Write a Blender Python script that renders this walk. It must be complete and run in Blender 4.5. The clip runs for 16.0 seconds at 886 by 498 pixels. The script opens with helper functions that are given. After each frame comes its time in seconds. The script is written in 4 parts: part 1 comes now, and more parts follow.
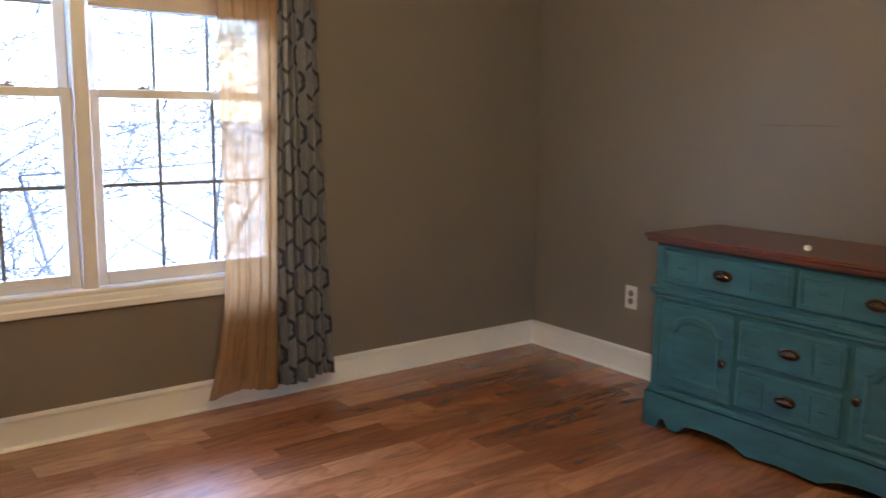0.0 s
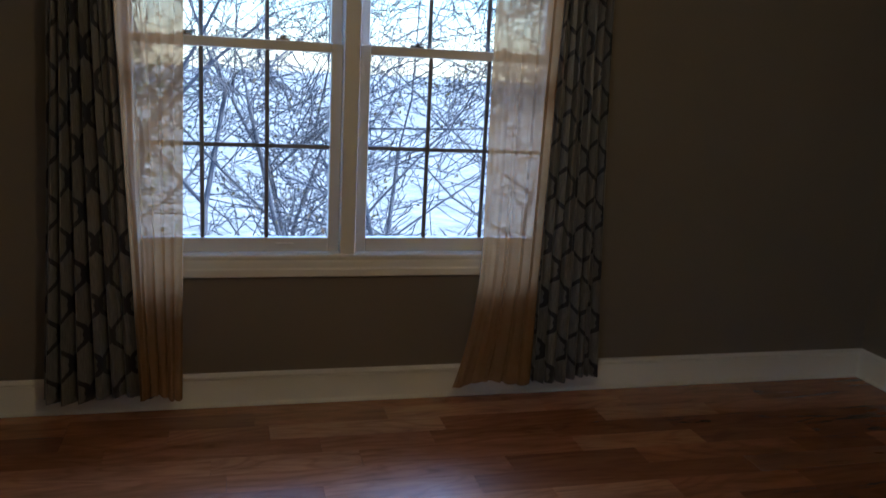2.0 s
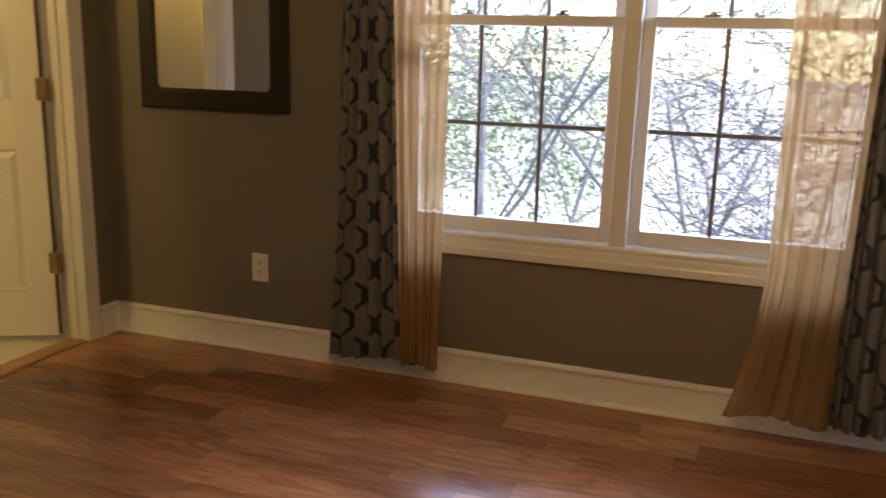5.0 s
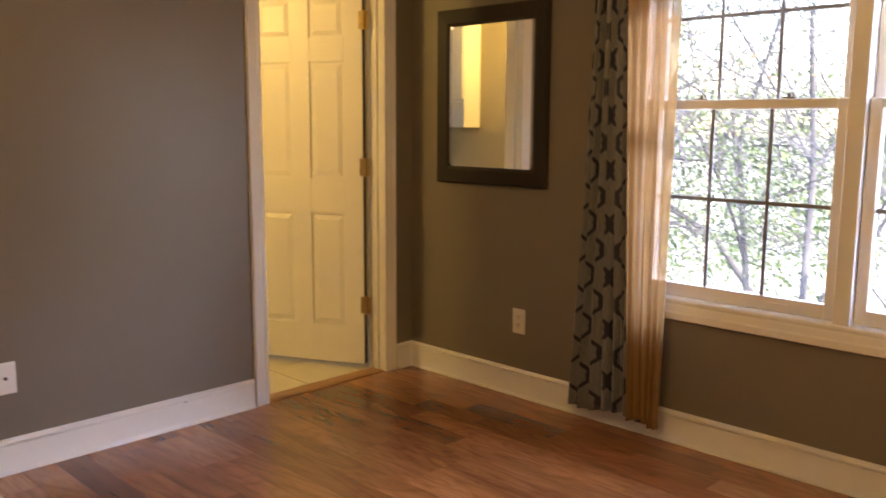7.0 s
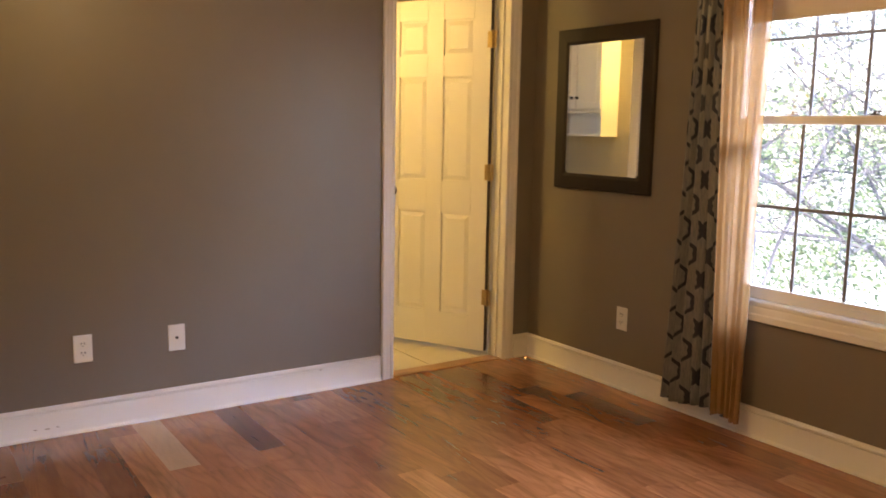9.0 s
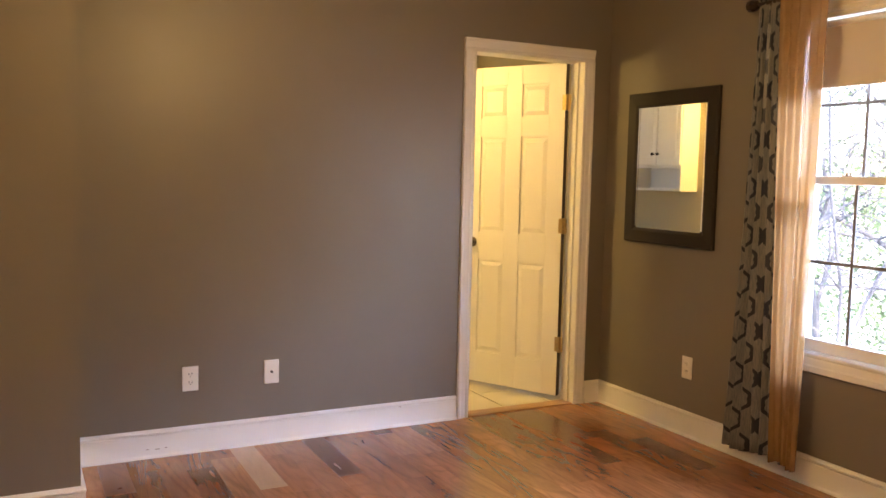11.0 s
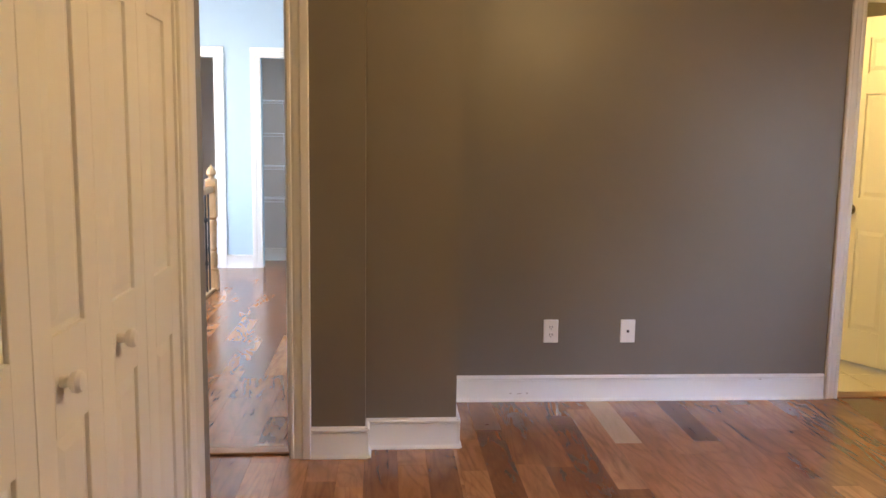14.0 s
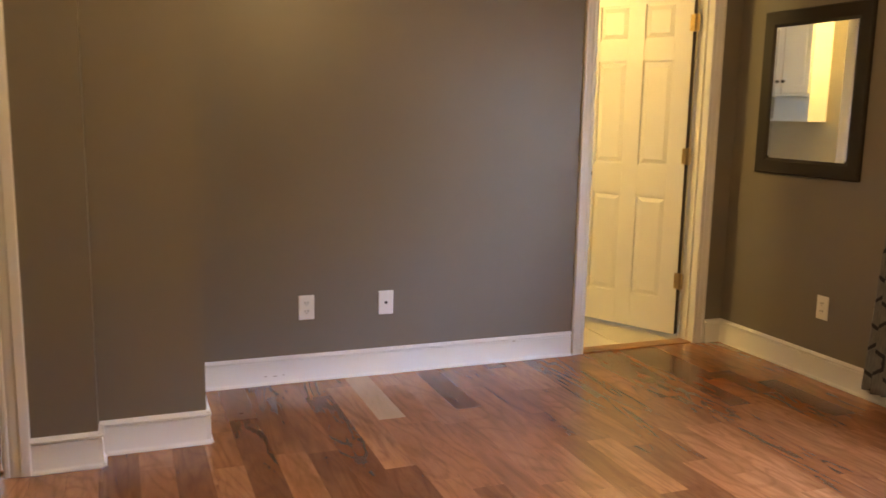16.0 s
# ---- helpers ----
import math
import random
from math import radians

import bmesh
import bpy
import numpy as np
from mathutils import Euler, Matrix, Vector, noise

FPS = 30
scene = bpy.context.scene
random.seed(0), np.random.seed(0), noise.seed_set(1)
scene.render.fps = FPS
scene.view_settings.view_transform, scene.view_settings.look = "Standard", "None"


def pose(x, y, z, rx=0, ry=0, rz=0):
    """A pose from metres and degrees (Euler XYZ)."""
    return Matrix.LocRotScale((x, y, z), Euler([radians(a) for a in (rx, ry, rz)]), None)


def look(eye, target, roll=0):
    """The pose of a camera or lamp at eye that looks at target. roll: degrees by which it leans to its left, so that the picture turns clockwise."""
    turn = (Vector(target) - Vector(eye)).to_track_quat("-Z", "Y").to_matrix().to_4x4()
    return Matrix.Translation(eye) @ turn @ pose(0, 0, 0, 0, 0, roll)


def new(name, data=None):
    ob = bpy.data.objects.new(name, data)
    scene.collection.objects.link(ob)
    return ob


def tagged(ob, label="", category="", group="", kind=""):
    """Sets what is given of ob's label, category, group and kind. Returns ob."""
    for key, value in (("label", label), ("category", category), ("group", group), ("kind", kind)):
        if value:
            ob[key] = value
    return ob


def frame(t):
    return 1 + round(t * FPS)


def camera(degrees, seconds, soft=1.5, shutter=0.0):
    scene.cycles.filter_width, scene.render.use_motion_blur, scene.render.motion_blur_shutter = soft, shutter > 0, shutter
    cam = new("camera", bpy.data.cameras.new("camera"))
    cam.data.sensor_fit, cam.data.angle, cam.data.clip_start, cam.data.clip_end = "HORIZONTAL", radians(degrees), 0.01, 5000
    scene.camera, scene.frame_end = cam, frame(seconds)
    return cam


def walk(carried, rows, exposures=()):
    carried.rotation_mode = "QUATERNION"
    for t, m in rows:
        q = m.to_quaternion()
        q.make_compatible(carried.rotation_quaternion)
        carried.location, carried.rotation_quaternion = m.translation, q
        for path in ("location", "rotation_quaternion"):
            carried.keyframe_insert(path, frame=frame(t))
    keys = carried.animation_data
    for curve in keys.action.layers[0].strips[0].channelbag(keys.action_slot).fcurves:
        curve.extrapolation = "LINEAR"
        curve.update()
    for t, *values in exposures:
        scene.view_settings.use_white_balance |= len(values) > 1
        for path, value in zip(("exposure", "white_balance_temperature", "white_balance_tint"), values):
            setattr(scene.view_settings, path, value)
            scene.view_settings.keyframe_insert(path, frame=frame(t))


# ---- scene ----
cam = camera(55.5, 16.0, shutter=0.4)
PATH = [
    (0, (0.734, 0.2, 1.323), (1.937, 1.765, 1.001), 0.9),
    (0.5, (0.81, 0.314, 1.338), (1.878, 1.973, 1.013), 0.7),
    (1, (0.89, 0.427, 1.344), (1.852, 2.155, 1.045), 0.4),
    (1.5, (1.012, 0.462, 1.357), (1.727, 2.299, 1.019), 1.5),
    (2, (1.186, 0.504, 1.333), (1.68, 2.394, 0.907), 3.0),
    (2.5, (1.264, 0.57, 1.323), (1.706, 2.455, 0.824), 1.9),
    (3, (1.36, 0.62, 1.31), (1.75, 2.516, 0.806), 1.5),
    (5.5, (2.177, 0.717, 1.234), (1.305, 2.466, 0.812), 1.5),
    (6, (2.327, 0.658, 1.243), (1.298, 2.322, 0.83), 1.0),
    (6.5, (2.493, 0.605, 1.27), (1.293, 2.161, 0.898), 0.4),
    (7, (2.668, 0.63, 1.298), (1.278, 2.038, 1.002), 0.3),
    (7.5, (2.803, 0.592, 1.289), (1.302, 1.89, 1.038), 0.7),
    (8, (2.924, 0.536, 1.297), (1.407, 1.808, 1.01), -0.1),
    (8.5, (3.042, 0.539, 1.286), (1.502, 1.779, 0.985), -0.1),
    (9, (3.163, 0.557, 1.319), (1.52, 1.66, 1.033), 1.0),
    (11.5, (3.522, 0.465, 1.36), (1.736, 1.351, 1.208), 1.0),
    (12, (3.509, 0.442, 1.336), (1.688, 1.261, 1.218), 0.9),
    (12.5, (3.475, 0.381, 1.299), (1.57, 0.977, 1.172), 1.1),
    (13, (3.54, 0.384, 1.333), (1.569, 0.659, 1.139), 1.2),
    (13.5, (3.543, 0.384, 1.338), (1.563, 0.534, 1.1), 0.8),
    (14, (3.55, 0.388, 1.333), (1.573, 0.527, 1.067), 0.8),
    (14.5, (3.537, 0.383, 1.328), (1.576, 0.658, 1.049), 1.2),
    (15, (3.49, 0.38, 1.318), (1.566, 0.843, 1.033), 1.2),
    (15.5, (3.435, 0.379, 1.298), (1.553, 0.979, 0.99), 1.6),
    (16, (3.317, 0.417, 1.307), (1.478, 1.13, 0.98), 1.1),
]
EXPOSURES = [(0.0, 3.9, 5700, 10), (0.5, 3.1, 5500, 9), (1.0, 2.75, 5500, 10), (1.5, 2.15, 5300, 8), (2.0, 1.9, 5300, 6), (3.0, 2.4, 5600, 9),
             (5.5, 3.1, 7800, 14), (6.5, 3.3, 8300, 17), (8.0, 3.7, 8200, 19), (9.0, 3.7, 7900, 19), (11.5, 4.05, 7500, 17), (13.5, 3.8, 6900, 14), (16.0, 3.85, 7300, 14)]
# boards set where they stand out: middle of the row, ends, tone
FIXED = [(1.47, -0.572, 0.045, "pale"), (0.87, -0.572, -0.14, "dark"), (0.99, -0.572, 0.27, "mid"), (1.11, -0.572, 0.30, "mid"), (1.83, -0.572, 0.03, "dark"),
         (2.07, 0.46, 0.95, "mid"), (2.31, -0.10, 0.63, "mid"), (2.92, 1.107, 1.477, "mid"), (2.79, 1.713, 2.213, "mid"), (3.28, 1.50, 1.911, "mid"), (2.19, 3.30, 3.95, "mid"), (2.91, 3.0, 3.75, "dark")]
walk(cam, [(t, look(eye, target, roll)) for t, eye, target, roll in PATH], EXPOSURES)

# ---- light ----
world = bpy.data.worlds.new("world")
scene.world = world
world.use_nodes = True
_wn = world.node_tree.nodes
_sky = _wn.new("ShaderNodeTexSky")
_sky.sky_type, _sky.sun_disc = "NISHITA", False
_sky.sun_elevation, _sky.sun_rotation = radians(45), radians(104)
_sky.ozone_density, _sky.dust_density = 4.0, 0.3
world.node_tree.links.new(_sky.outputs[0], _wn["Background"].inputs[0])
_wn["Background"].inputs[1].default_value = 0.15


def lamp(name, kind, m, power, color, size=0.1, size_y=None, angle=0.5):
    data = bpy.data.lights.new(name, kind)
    data.energy, data.color = power, color
    if kind == "AREA":
        data.size = size
        if size_y:
            data.shape, data.size_y = "RECTANGLE", size_y
    elif kind == "SUN":
        data.angle = radians(angle)
    else:
        data.shadow_soft_size = size
    ob = new(name, data)
    ob.matrix_world = m
    return ob


SUN = 2.2
lamp("sun", "SUN", look((8, -2, 8.2), (0, 0, 0)), SUN, (1.0, 0.95, 0.88))
# area lamp above the view, standing in for sky light at the bedroom window
lamp("window_daylight", "AREA", look((2.4, 6.2, 3.0), (1.6, 3.75, 1.2)), 125, (0.42, 0.58, 1.0), 6.5, 0.7)
# unseen lamp to the east, added to put a glow on the west wall
lamp("wall_glow_lamp", "AREA", look((6.6, 6.0, 2.1), (-0.57, 2.3, 1.25)), 30, (0.58, 0.68, 1.0), 2.4, 2.2)
# stands in for daylight through the hall window, which is out of view
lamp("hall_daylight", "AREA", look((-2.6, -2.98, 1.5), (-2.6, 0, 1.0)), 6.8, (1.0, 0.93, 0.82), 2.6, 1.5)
# the lamps of bedroom and bathroom, both out of view
lamp("bedroom_bulb", "POINT", pose(1.75, 1.5, 2.16), 4.0, (1.0, 0.69, 0.29), 0.10)
lamp("bathroom_bulb", "POINT", pose(-1.22, 1.78, 2.02), 3.9, (1.0, 0.76, 0.28), 0.14)
# added lamp in an unseen bathroom window, cools the cabinet front
lamp("bathroom_fill_lamp", "AREA", look((-2.5, 4.38, 1.6), (-2.5, 2.0, 1.3)), 0.45, (0.50, 0.68, 1.0), 0.7, 0.9)


# ---- materials ----
def material(name, rough=0.6, metal=0.0):
    m = bpy.data.materials.new(name)
    m.use_nodes = True
    b = m.node_tree.nodes["Principled BSDF"]
    b.inputs["Roughness"].default_value, b.inputs["Metallic"].default_value = rough, metal
    return m, m.node_tree.nodes, m.node_tree.links, b


def coords(nodes, links, scale, uv=False):
    tc, mp = nodes.new("ShaderNodeTexCoord"), nodes.new("ShaderNodeMapping")
    links.new(tc.outputs["UV" if uv else "Object"], mp.inputs[0])
    mp.inputs["Scale"].default_value = scale
    return mp.outputs[0]


def ramp(nodes, links, fac, stops):
    r = nodes.new("ShaderNodeValToRGB")
    e = r.color_ramp.elements
    while len(e) < len(stops):
        e.new(0.5)
    for k, (p, c) in enumerate(stops):
        e[k].position, e[k].color = p, (*c, 1)
    links.new(fac, r.inputs[0])
    return r.outputs[0]


def noise_of(nodes, links, vec, scale, detail=4, rough=0.6, dist=0.0):
    n = nodes.new("ShaderNodeTexNoise")
    n.inputs["Scale"].default_value, n.inputs["Detail"].default_value = scale, detail
    n.inputs["Roughness"].default_value, n.inputs["Distortion"].default_value = rough, dist
    if vec:
        links.new(vec, n.inputs["Vector"])
    return n.outputs["Fac"]


def bump(nodes, links, b, height, strength, dist=0.002):
    k = nodes.new("ShaderNodeBump")
    k.inputs["Strength"].default_value, k.inputs["Distance"].default_value = strength, dist
    links.new(height, k.inputs["Height"])
    links.new(k.outputs[0], b.inputs["Normal"])


def mix(nodes, links, fac, a, b, mode="MIX"):
    k = nodes.new("ShaderNodeMix")
    k.data_type, k.blend_type = "RGBA", mode
    for sock, v in ((k.inputs[0], fac), (k.inputs[6], a), (k.inputs[7], b)):
        if isinstance(v, (int, float)):
            sock.default_value = v
        elif isinstance(v, tuple):
            sock.default_value = (*v, 1)
        else:
            links.new(v, sock)
    return k.outputs[2]


def shift(c, f):
    return tuple(min(1, v * f) for v in c)


def painted(name, color, rough, vary=0.08, grain=140, relief=0.12, spec=0.5):
    """Rolled or brushed paint: fine stipple, and slow uneven patches."""
    m, n, l, b = material(name, rough)
    v = coords(n, l, (1, 1, 1))
    big = noise_of(n, l, v, 1.3, 5)
    l.new(ramp(n, l, big, [(0.3, shift(color, 1 - vary)), (0.7, shift(color, 1 + vary))]), b.inputs["Base Color"])
    fine = noise_of(n, l, v, grain, 3)
    r = n.new("ShaderNodeMapRange")
    r.inputs["To Min"].default_value, r.inputs["To Max"].default_value = rough - 0.06, rough + 0.08
    l.new(big, r.inputs["Value"])
    l.new(r.outputs[0], b.inputs["Roughness"])
    b.inputs["Specular IOR Level"].default_value = spec
    bump(n, l, b, fine, relief)
    return m


def wood(name, stops, rough, axis=0, scale=1.0, own=True, streak=0.6, coat=0.0):
    """Long-grained wood along an axis; boards differ by Object Info's Random."""
    m, n, l, b = material(name, rough)
    s = [15.0 * scale] * 3
    s[axis] = 2.8 * scale
    v = coords(n, l, tuple(s))
    info = n.new("ShaderNodeObjectInfo")
    add = n.new("ShaderNodeVectorMath")
    add.operation = "ADD"
    mul = n.new("ShaderNodeMath")
    mul.operation, mul.inputs[1].default_value = "MULTIPLY", 57.0
    l.new(info.outputs["Random"], mul.inputs[0])
    l.new(v, add.inputs[0])
    l.new(mul.outputs[0], add.inputs[1])
    grain = noise_of(n, l, add.outputs[0], 1.0, 5, 0.56, 2.2)
    fine = noise_of(n, l, add.outputs[0], 6.0, 4, 0.7)
    base = ramp(n, l, info.outputs["Random"] if own else grain, stops)
    dark = ramp(n, l, grain, [(0.26, (0.50, 0.42, 0.36)), (0.44, (0.80, 0.76, 0.72)), (0.60, (0.97, 0.96, 0.95)), (0.75, (1.0, 1.0, 1.0))])
    c = mix(n, l, streak, base, dark, "MULTIPLY")
    broad = noise_of(n, l, add.outputs[0], 0.24, 4, 0.5, 1.2)
    ring = n.new("ShaderNodeMath")
    ring.operation = "PINGPONG"
    ring.inputs[1].default_value = 0.5
    turns = n.new("ShaderNodeMath")
    turns.operation, turns.inputs[1].default_value = "MULTIPLY", 16.0
    l.new(noise_of(n, l, add.outputs[0], 0.20, 2, 0.4, 1.0), turns.inputs[0])
    l.new(turns.outputs[0], ring.inputs[0])
    c = mix(n, l, streak * 0.55, c, ramp(n, l, ring.outputs[0], [(0.05, (0.55, 0.48, 0.42)), (0.20, (0.92, 0.90, 0.88)), (0.5, (1, 1, 1))]), "MULTIPLY")
    c = mix(n, l, streak * 0.8, c, ramp(n, l, broad, [(0.36, (0.50, 0.43, 0.38)), (0.54, (1.0, 1.0, 1.0)), (0.70, (1.12, 1.10, 1.06))]), "MULTIPLY")
    c = mix(n, l, 0.35, c, ramp(n, l, fine, [(0.3, (0.7, 0.68, 0.66)), (0.7, (1, 1, 1))]), "MULTIPLY")
    l.new(c, b.inputs["Base Color"])
    r = n.new("ShaderNodeMapRange")
    r.inputs["To Min"].default_value, r.inputs["To Max"].default_value = rough - 0.02, rough + 0.05
    l.new(grain, r.inputs["Value"])
    l.new(r.outputs[0], b.inputs["Roughness"])
    b.inputs["Coat Weight"].default_value, b.inputs["Coat Roughness"].default_value = coat, 0.18
    bump(n, l, b, fine, 0.005, 0.001)
    return m


def metal(name, color, rough):
    m, n, l, b = material(name, rough, 1.0)
    v = coords(n, l, (1, 1, 1))
    l.new(ramp(n, l, noise_of(n, l, v, 60), [(0.3, shift(color, 0.7)), (0.7, color)]), b.inputs["Base Color"])
    return m


WALL = painted("taupe_wall_paint", (0.196, 0.168, 0.132), 0.38, 0.05, 190, 0.18, 0.52)
TRIM = painted("white_trim_paint", (0.80, 0.775, 0.735), 0.34, 0.03, 60, 0.05)
DOORPAINT = painted("white_door_paint", (0.80, 0.77, 0.72), 0.36, 0.03, 90, 0.05)
CEIL = painted("white_ceiling_paint", (0.78, 0.77, 0.74), 0.9, 0.03, 120, 0.2)
HALLWALL = painted("pale_blue_wall_paint", (0.46, 0.60, 0.71), 0.6, 0.03, 150, 0.12)
BATHWALL = painted("beige_wall_paint", (0.40, 0.33, 0.20), 0.55, 0.04, 150, 0.12)
GREYWALL = painted("grey_beige_wall_paint", (0.66, 0.61, 0.57), 0.6, 0.04, 150, 0.12)
PLASTIC = painted("white_plastic", (0.80, 0.78, 0.74), 0.35, 0.02, 50, 0.02)
TANPLASTIC = painted("brown_plastic", (0.22, 0.17, 0.12), 0.4, 0.05, 50, 0.02)
SLOT = painted("dark_slot", (0.06, 0.055, 0.05), 0.6, 0.05, 50, 0.02)
PLANK = wood("mixed_hickory_plank", [(0.0, (0.23, 0.084, 0.032)), (0.12, (0.32, 0.119, 0.043)), (0.40, (0.39, 0.152, 0.055)),
                                     (0.80, (0.435, 0.178, 0.066)), (0.97, (0.51, 0.235, 0.098))], 0.23, 0, coat=0.4, streak=0.70)
PALEPLANK = wood("pale_hickory_plank", [(0.0, (0.56, 0.35, 0.19)), (1.0, (0.60, 0.39, 0.22))], 0.23, 0, streak=0.2, coat=0.25)
DARKPLANK = wood("dark_hickory_plank", [(0.0, (0.24, 0.096, 0.042)), (1.0, (0.28, 0.112, 0.048))], 0.27, 0, coat=0.25)
SUBFLOOR = painted("dark_joint", (0.05, 0.03, 0.02), 0.8, 0.1, 50, 0.1)
OAK = wood("honey_oak", [(0.3, (0.50, 0.29, 0.13)), (0.7, (0.66, 0.42, 0.22))], 0.32, 2, own=False, streak=0.3, coat=0.2)
THRESH = wood("oak_threshold", [(0.3, (0.36, 0.17, 0.07)), (0.7, (0.46, 0.24, 0.11))], 0.3, 1, own=False, streak=0.3)
MAHOGANY = wood("red_mahogany", [(0.3, (0.10, 0.022, 0.012)), (0.7, (0.19, 0.046, 0.022))], 0.30, 1, own=False, streak=0.5, coat=0.35)
# dark colour standing in for shade in the hinge gap
GAPSHADE = painted("dark_gap_shade", (0.060, 0.042, 0.028), 0.7, 0.2, 60, 0.2)
WORN = painted("worn_dark_teal", (0.020, 0.058, 0.062), 0.6, 0.3, 70, 0.1)
BLACKWOOD = painted("espresso_frame_and_shadow", (0.024, 0.017, 0.013), 0.45, 0.2, 70, 0.08, 0.3)
IRON = painted("black_iron", (0.015, 0.015, 0.016), 0.42, 0.2, 90, 0.1)
BRASS = metal("worn_brass", (0.62, 0.44, 0.20), 0.28)
NICKEL = metal("satin_nickel", (0.55, 0.50, 0.44), 0.25)
BRONZE = metal("dark_bronze", (0.11, 0.075, 0.055), 0.26)
RODMETAL = metal("dark_rod_metal", (0.10, 0.08, 0.07), 0.35)
TILE = painted("cream_floor_tile", (0.68, 0.62, 0.50), 0.25, 0.06, 30, 0.03)
GROUT = painted("grout", (0.24, 0.20, 0.15), 0.9, 0.1, 120, 0.3)
MUNTIN = painted("grey_grille", (0.20, 0.20, 0.21), 0.5, 0.05, 80, 0.05)
SHADECLOTH = painted("beige_shade_cloth", (0.66, 0.58, 0.50), 0.85, 0.03, 300, 0.2)
BARK = painted("grey_brown_bark", (0.10, 0.098, 0.115), 0.9, 0.35, 25, 0.6)
# ground colour raised so it burns out to white, like hazy glare
PALEGROUND = painted("pale_glare_ground", (0.40, 0.40, 0.40), 0.95, 0.4, 12, 0.8)
SCUFF = painted("brown_scuff", (0.115, 0.09, 0.07), 0.6, 0.3, 40, 0.1)
CHIP = painted("tan_chip", (0.42, 0.34, 0.27), 0.7, 0.3, 60, 0.1)
WIREWHITE = painted("white_coated_wire", (0.85, 0.86, 0.88), 0.35, 0.02, 50, 0.02)

MIRROR, _n, _l, _b = material("mirror_glass", 0.02, 1.0)
_b.inputs["Base Color"].default_value = (0.90, 0.90, 0.88, 1)

PANE, _n, _l, _b = material("window_pane", 0.0)
_t, _g, _m = _n.new("ShaderNodeBsdfTransparent"), _n.new("ShaderNodeBsdfGlossy"), _n.new("ShaderNodeMixShader")
_t.inputs[0].default_value, _g.inputs["Roughness"].default_value = (0.96, 0.98, 0.98, 1), 0.02
_m.inputs[0].default_value = 0.05
_l.new(_t.outputs[0], _m.inputs[1])
_l.new(_g.outputs[0], _m.inputs[2])
_l.new(_m.outputs[0], _n["Material Output"].inputs[0])

# sheer gold voile: woven, half see-through
SHEER, _n, _l, _b = material("gold_sheer_voile", 0.45)
_v = coords(_n, _l, (1, 1, 1), uv=True)
_w = noise_of(_n, _l, _v, 9, 5, 0.7)
_c = ramp(_n, _l, _w, [(0.3, (0.46, 0.275, 0.115)), (0.7, (0.53, 0.335, 0.155))])
_d, _tl, _tr = _n.new("ShaderNodeBsdfDiffuse"), _n.new("ShaderNodeBsdfTranslucent"), _n.new("ShaderNodeBsdfTransparent")
_m1, _m2 = _n.new("ShaderNodeMixShader"), _n.new("ShaderNodeMixShader")
_l.new(_c, _d.inputs[0]), _l.new(_c, _tl.inputs[0])
_tr.inputs[0].default_value = (1.0, 0.94, 0.88, 1)
_m1.inputs[0].default_value, _m2.inputs[0].default_value = 0.45, 0.43
_l.new(_d.outputs[0], _m1.inputs[1]), _l.new(_tl.outputs[0], _m1.inputs[2])
_l.new(_m1.outputs[0], _m2.inputs[1]), _l.new(_tr.outputs[0], _m2.inputs[2])
_l.new(_m2.outputs[0], _n["Material Output"].inputs[0])


def trellis():
    """Silver-grey satin with a navy ogee trellis woven in; UV in metres of cloth."""
    m, n, l, b = material("grey_trellis_satin", 0.45)
    sep = n.new("ShaderNodeSeparateXYZ")
    l.new(coords(n, l, (1, 1, 1), uv=True), sep.inputs[0])

    def op(kind, a, c=None):
        k = n.new("ShaderNodeMath")
        k.operation = kind
        for s, v in zip(k.inputs, (a, c)):
            if v is None:
                continue
            if isinstance(v, (int, float)):
                s.default_value = v
            else:
                l.new(v, s)
        return k.outputs[0]
    f = op("ABSOLUTE", op("SUBTRACT", op("FRACT", op("DIVIDE", sep.outputs[0], 0.150)), 0.5))
    ph = op("MULTIPLY", sep.outputs[1], 2 * math.pi / 0.222)
    g = op("MAXIMUM", op("MINIMUM", op("MULTIPLY", op("COSINE", ph), 0.26), 0.220), -0.220)
    g = op("ADD", g, 0.25)
    # small scrolls thicken the line beside each meeting of two ogees
    curl = op("MULTIPLY", op("GREATER_THAN", op("COSINE", op("MULTIPLY", ph, 6.0)), 0.35), 0.014)
    both = op("LESS_THAN", op("ABSOLUTE", op("SUBTRACT", f, g)), op("ADD", curl, 0.060))
    thread = noise_of(n, l, coords(n, l, (260, 20, 1), uv=True), 1.0, 3)
    ground = ramp(n, l, thread, [(0.3, (0.105, 0.105, 0.109)), (0.7, (0.20, 0.197, 0.19))])
    l.new(mix(n, l, both, ground, (0.005, 0.007, 0.018)), b.inputs["Base Color"])
    b.inputs["Sheen Weight"].default_value = 0.2
    bump(n, l, b, thread, 0.15, 0.001)
    return m


TRELLIS = trellis()


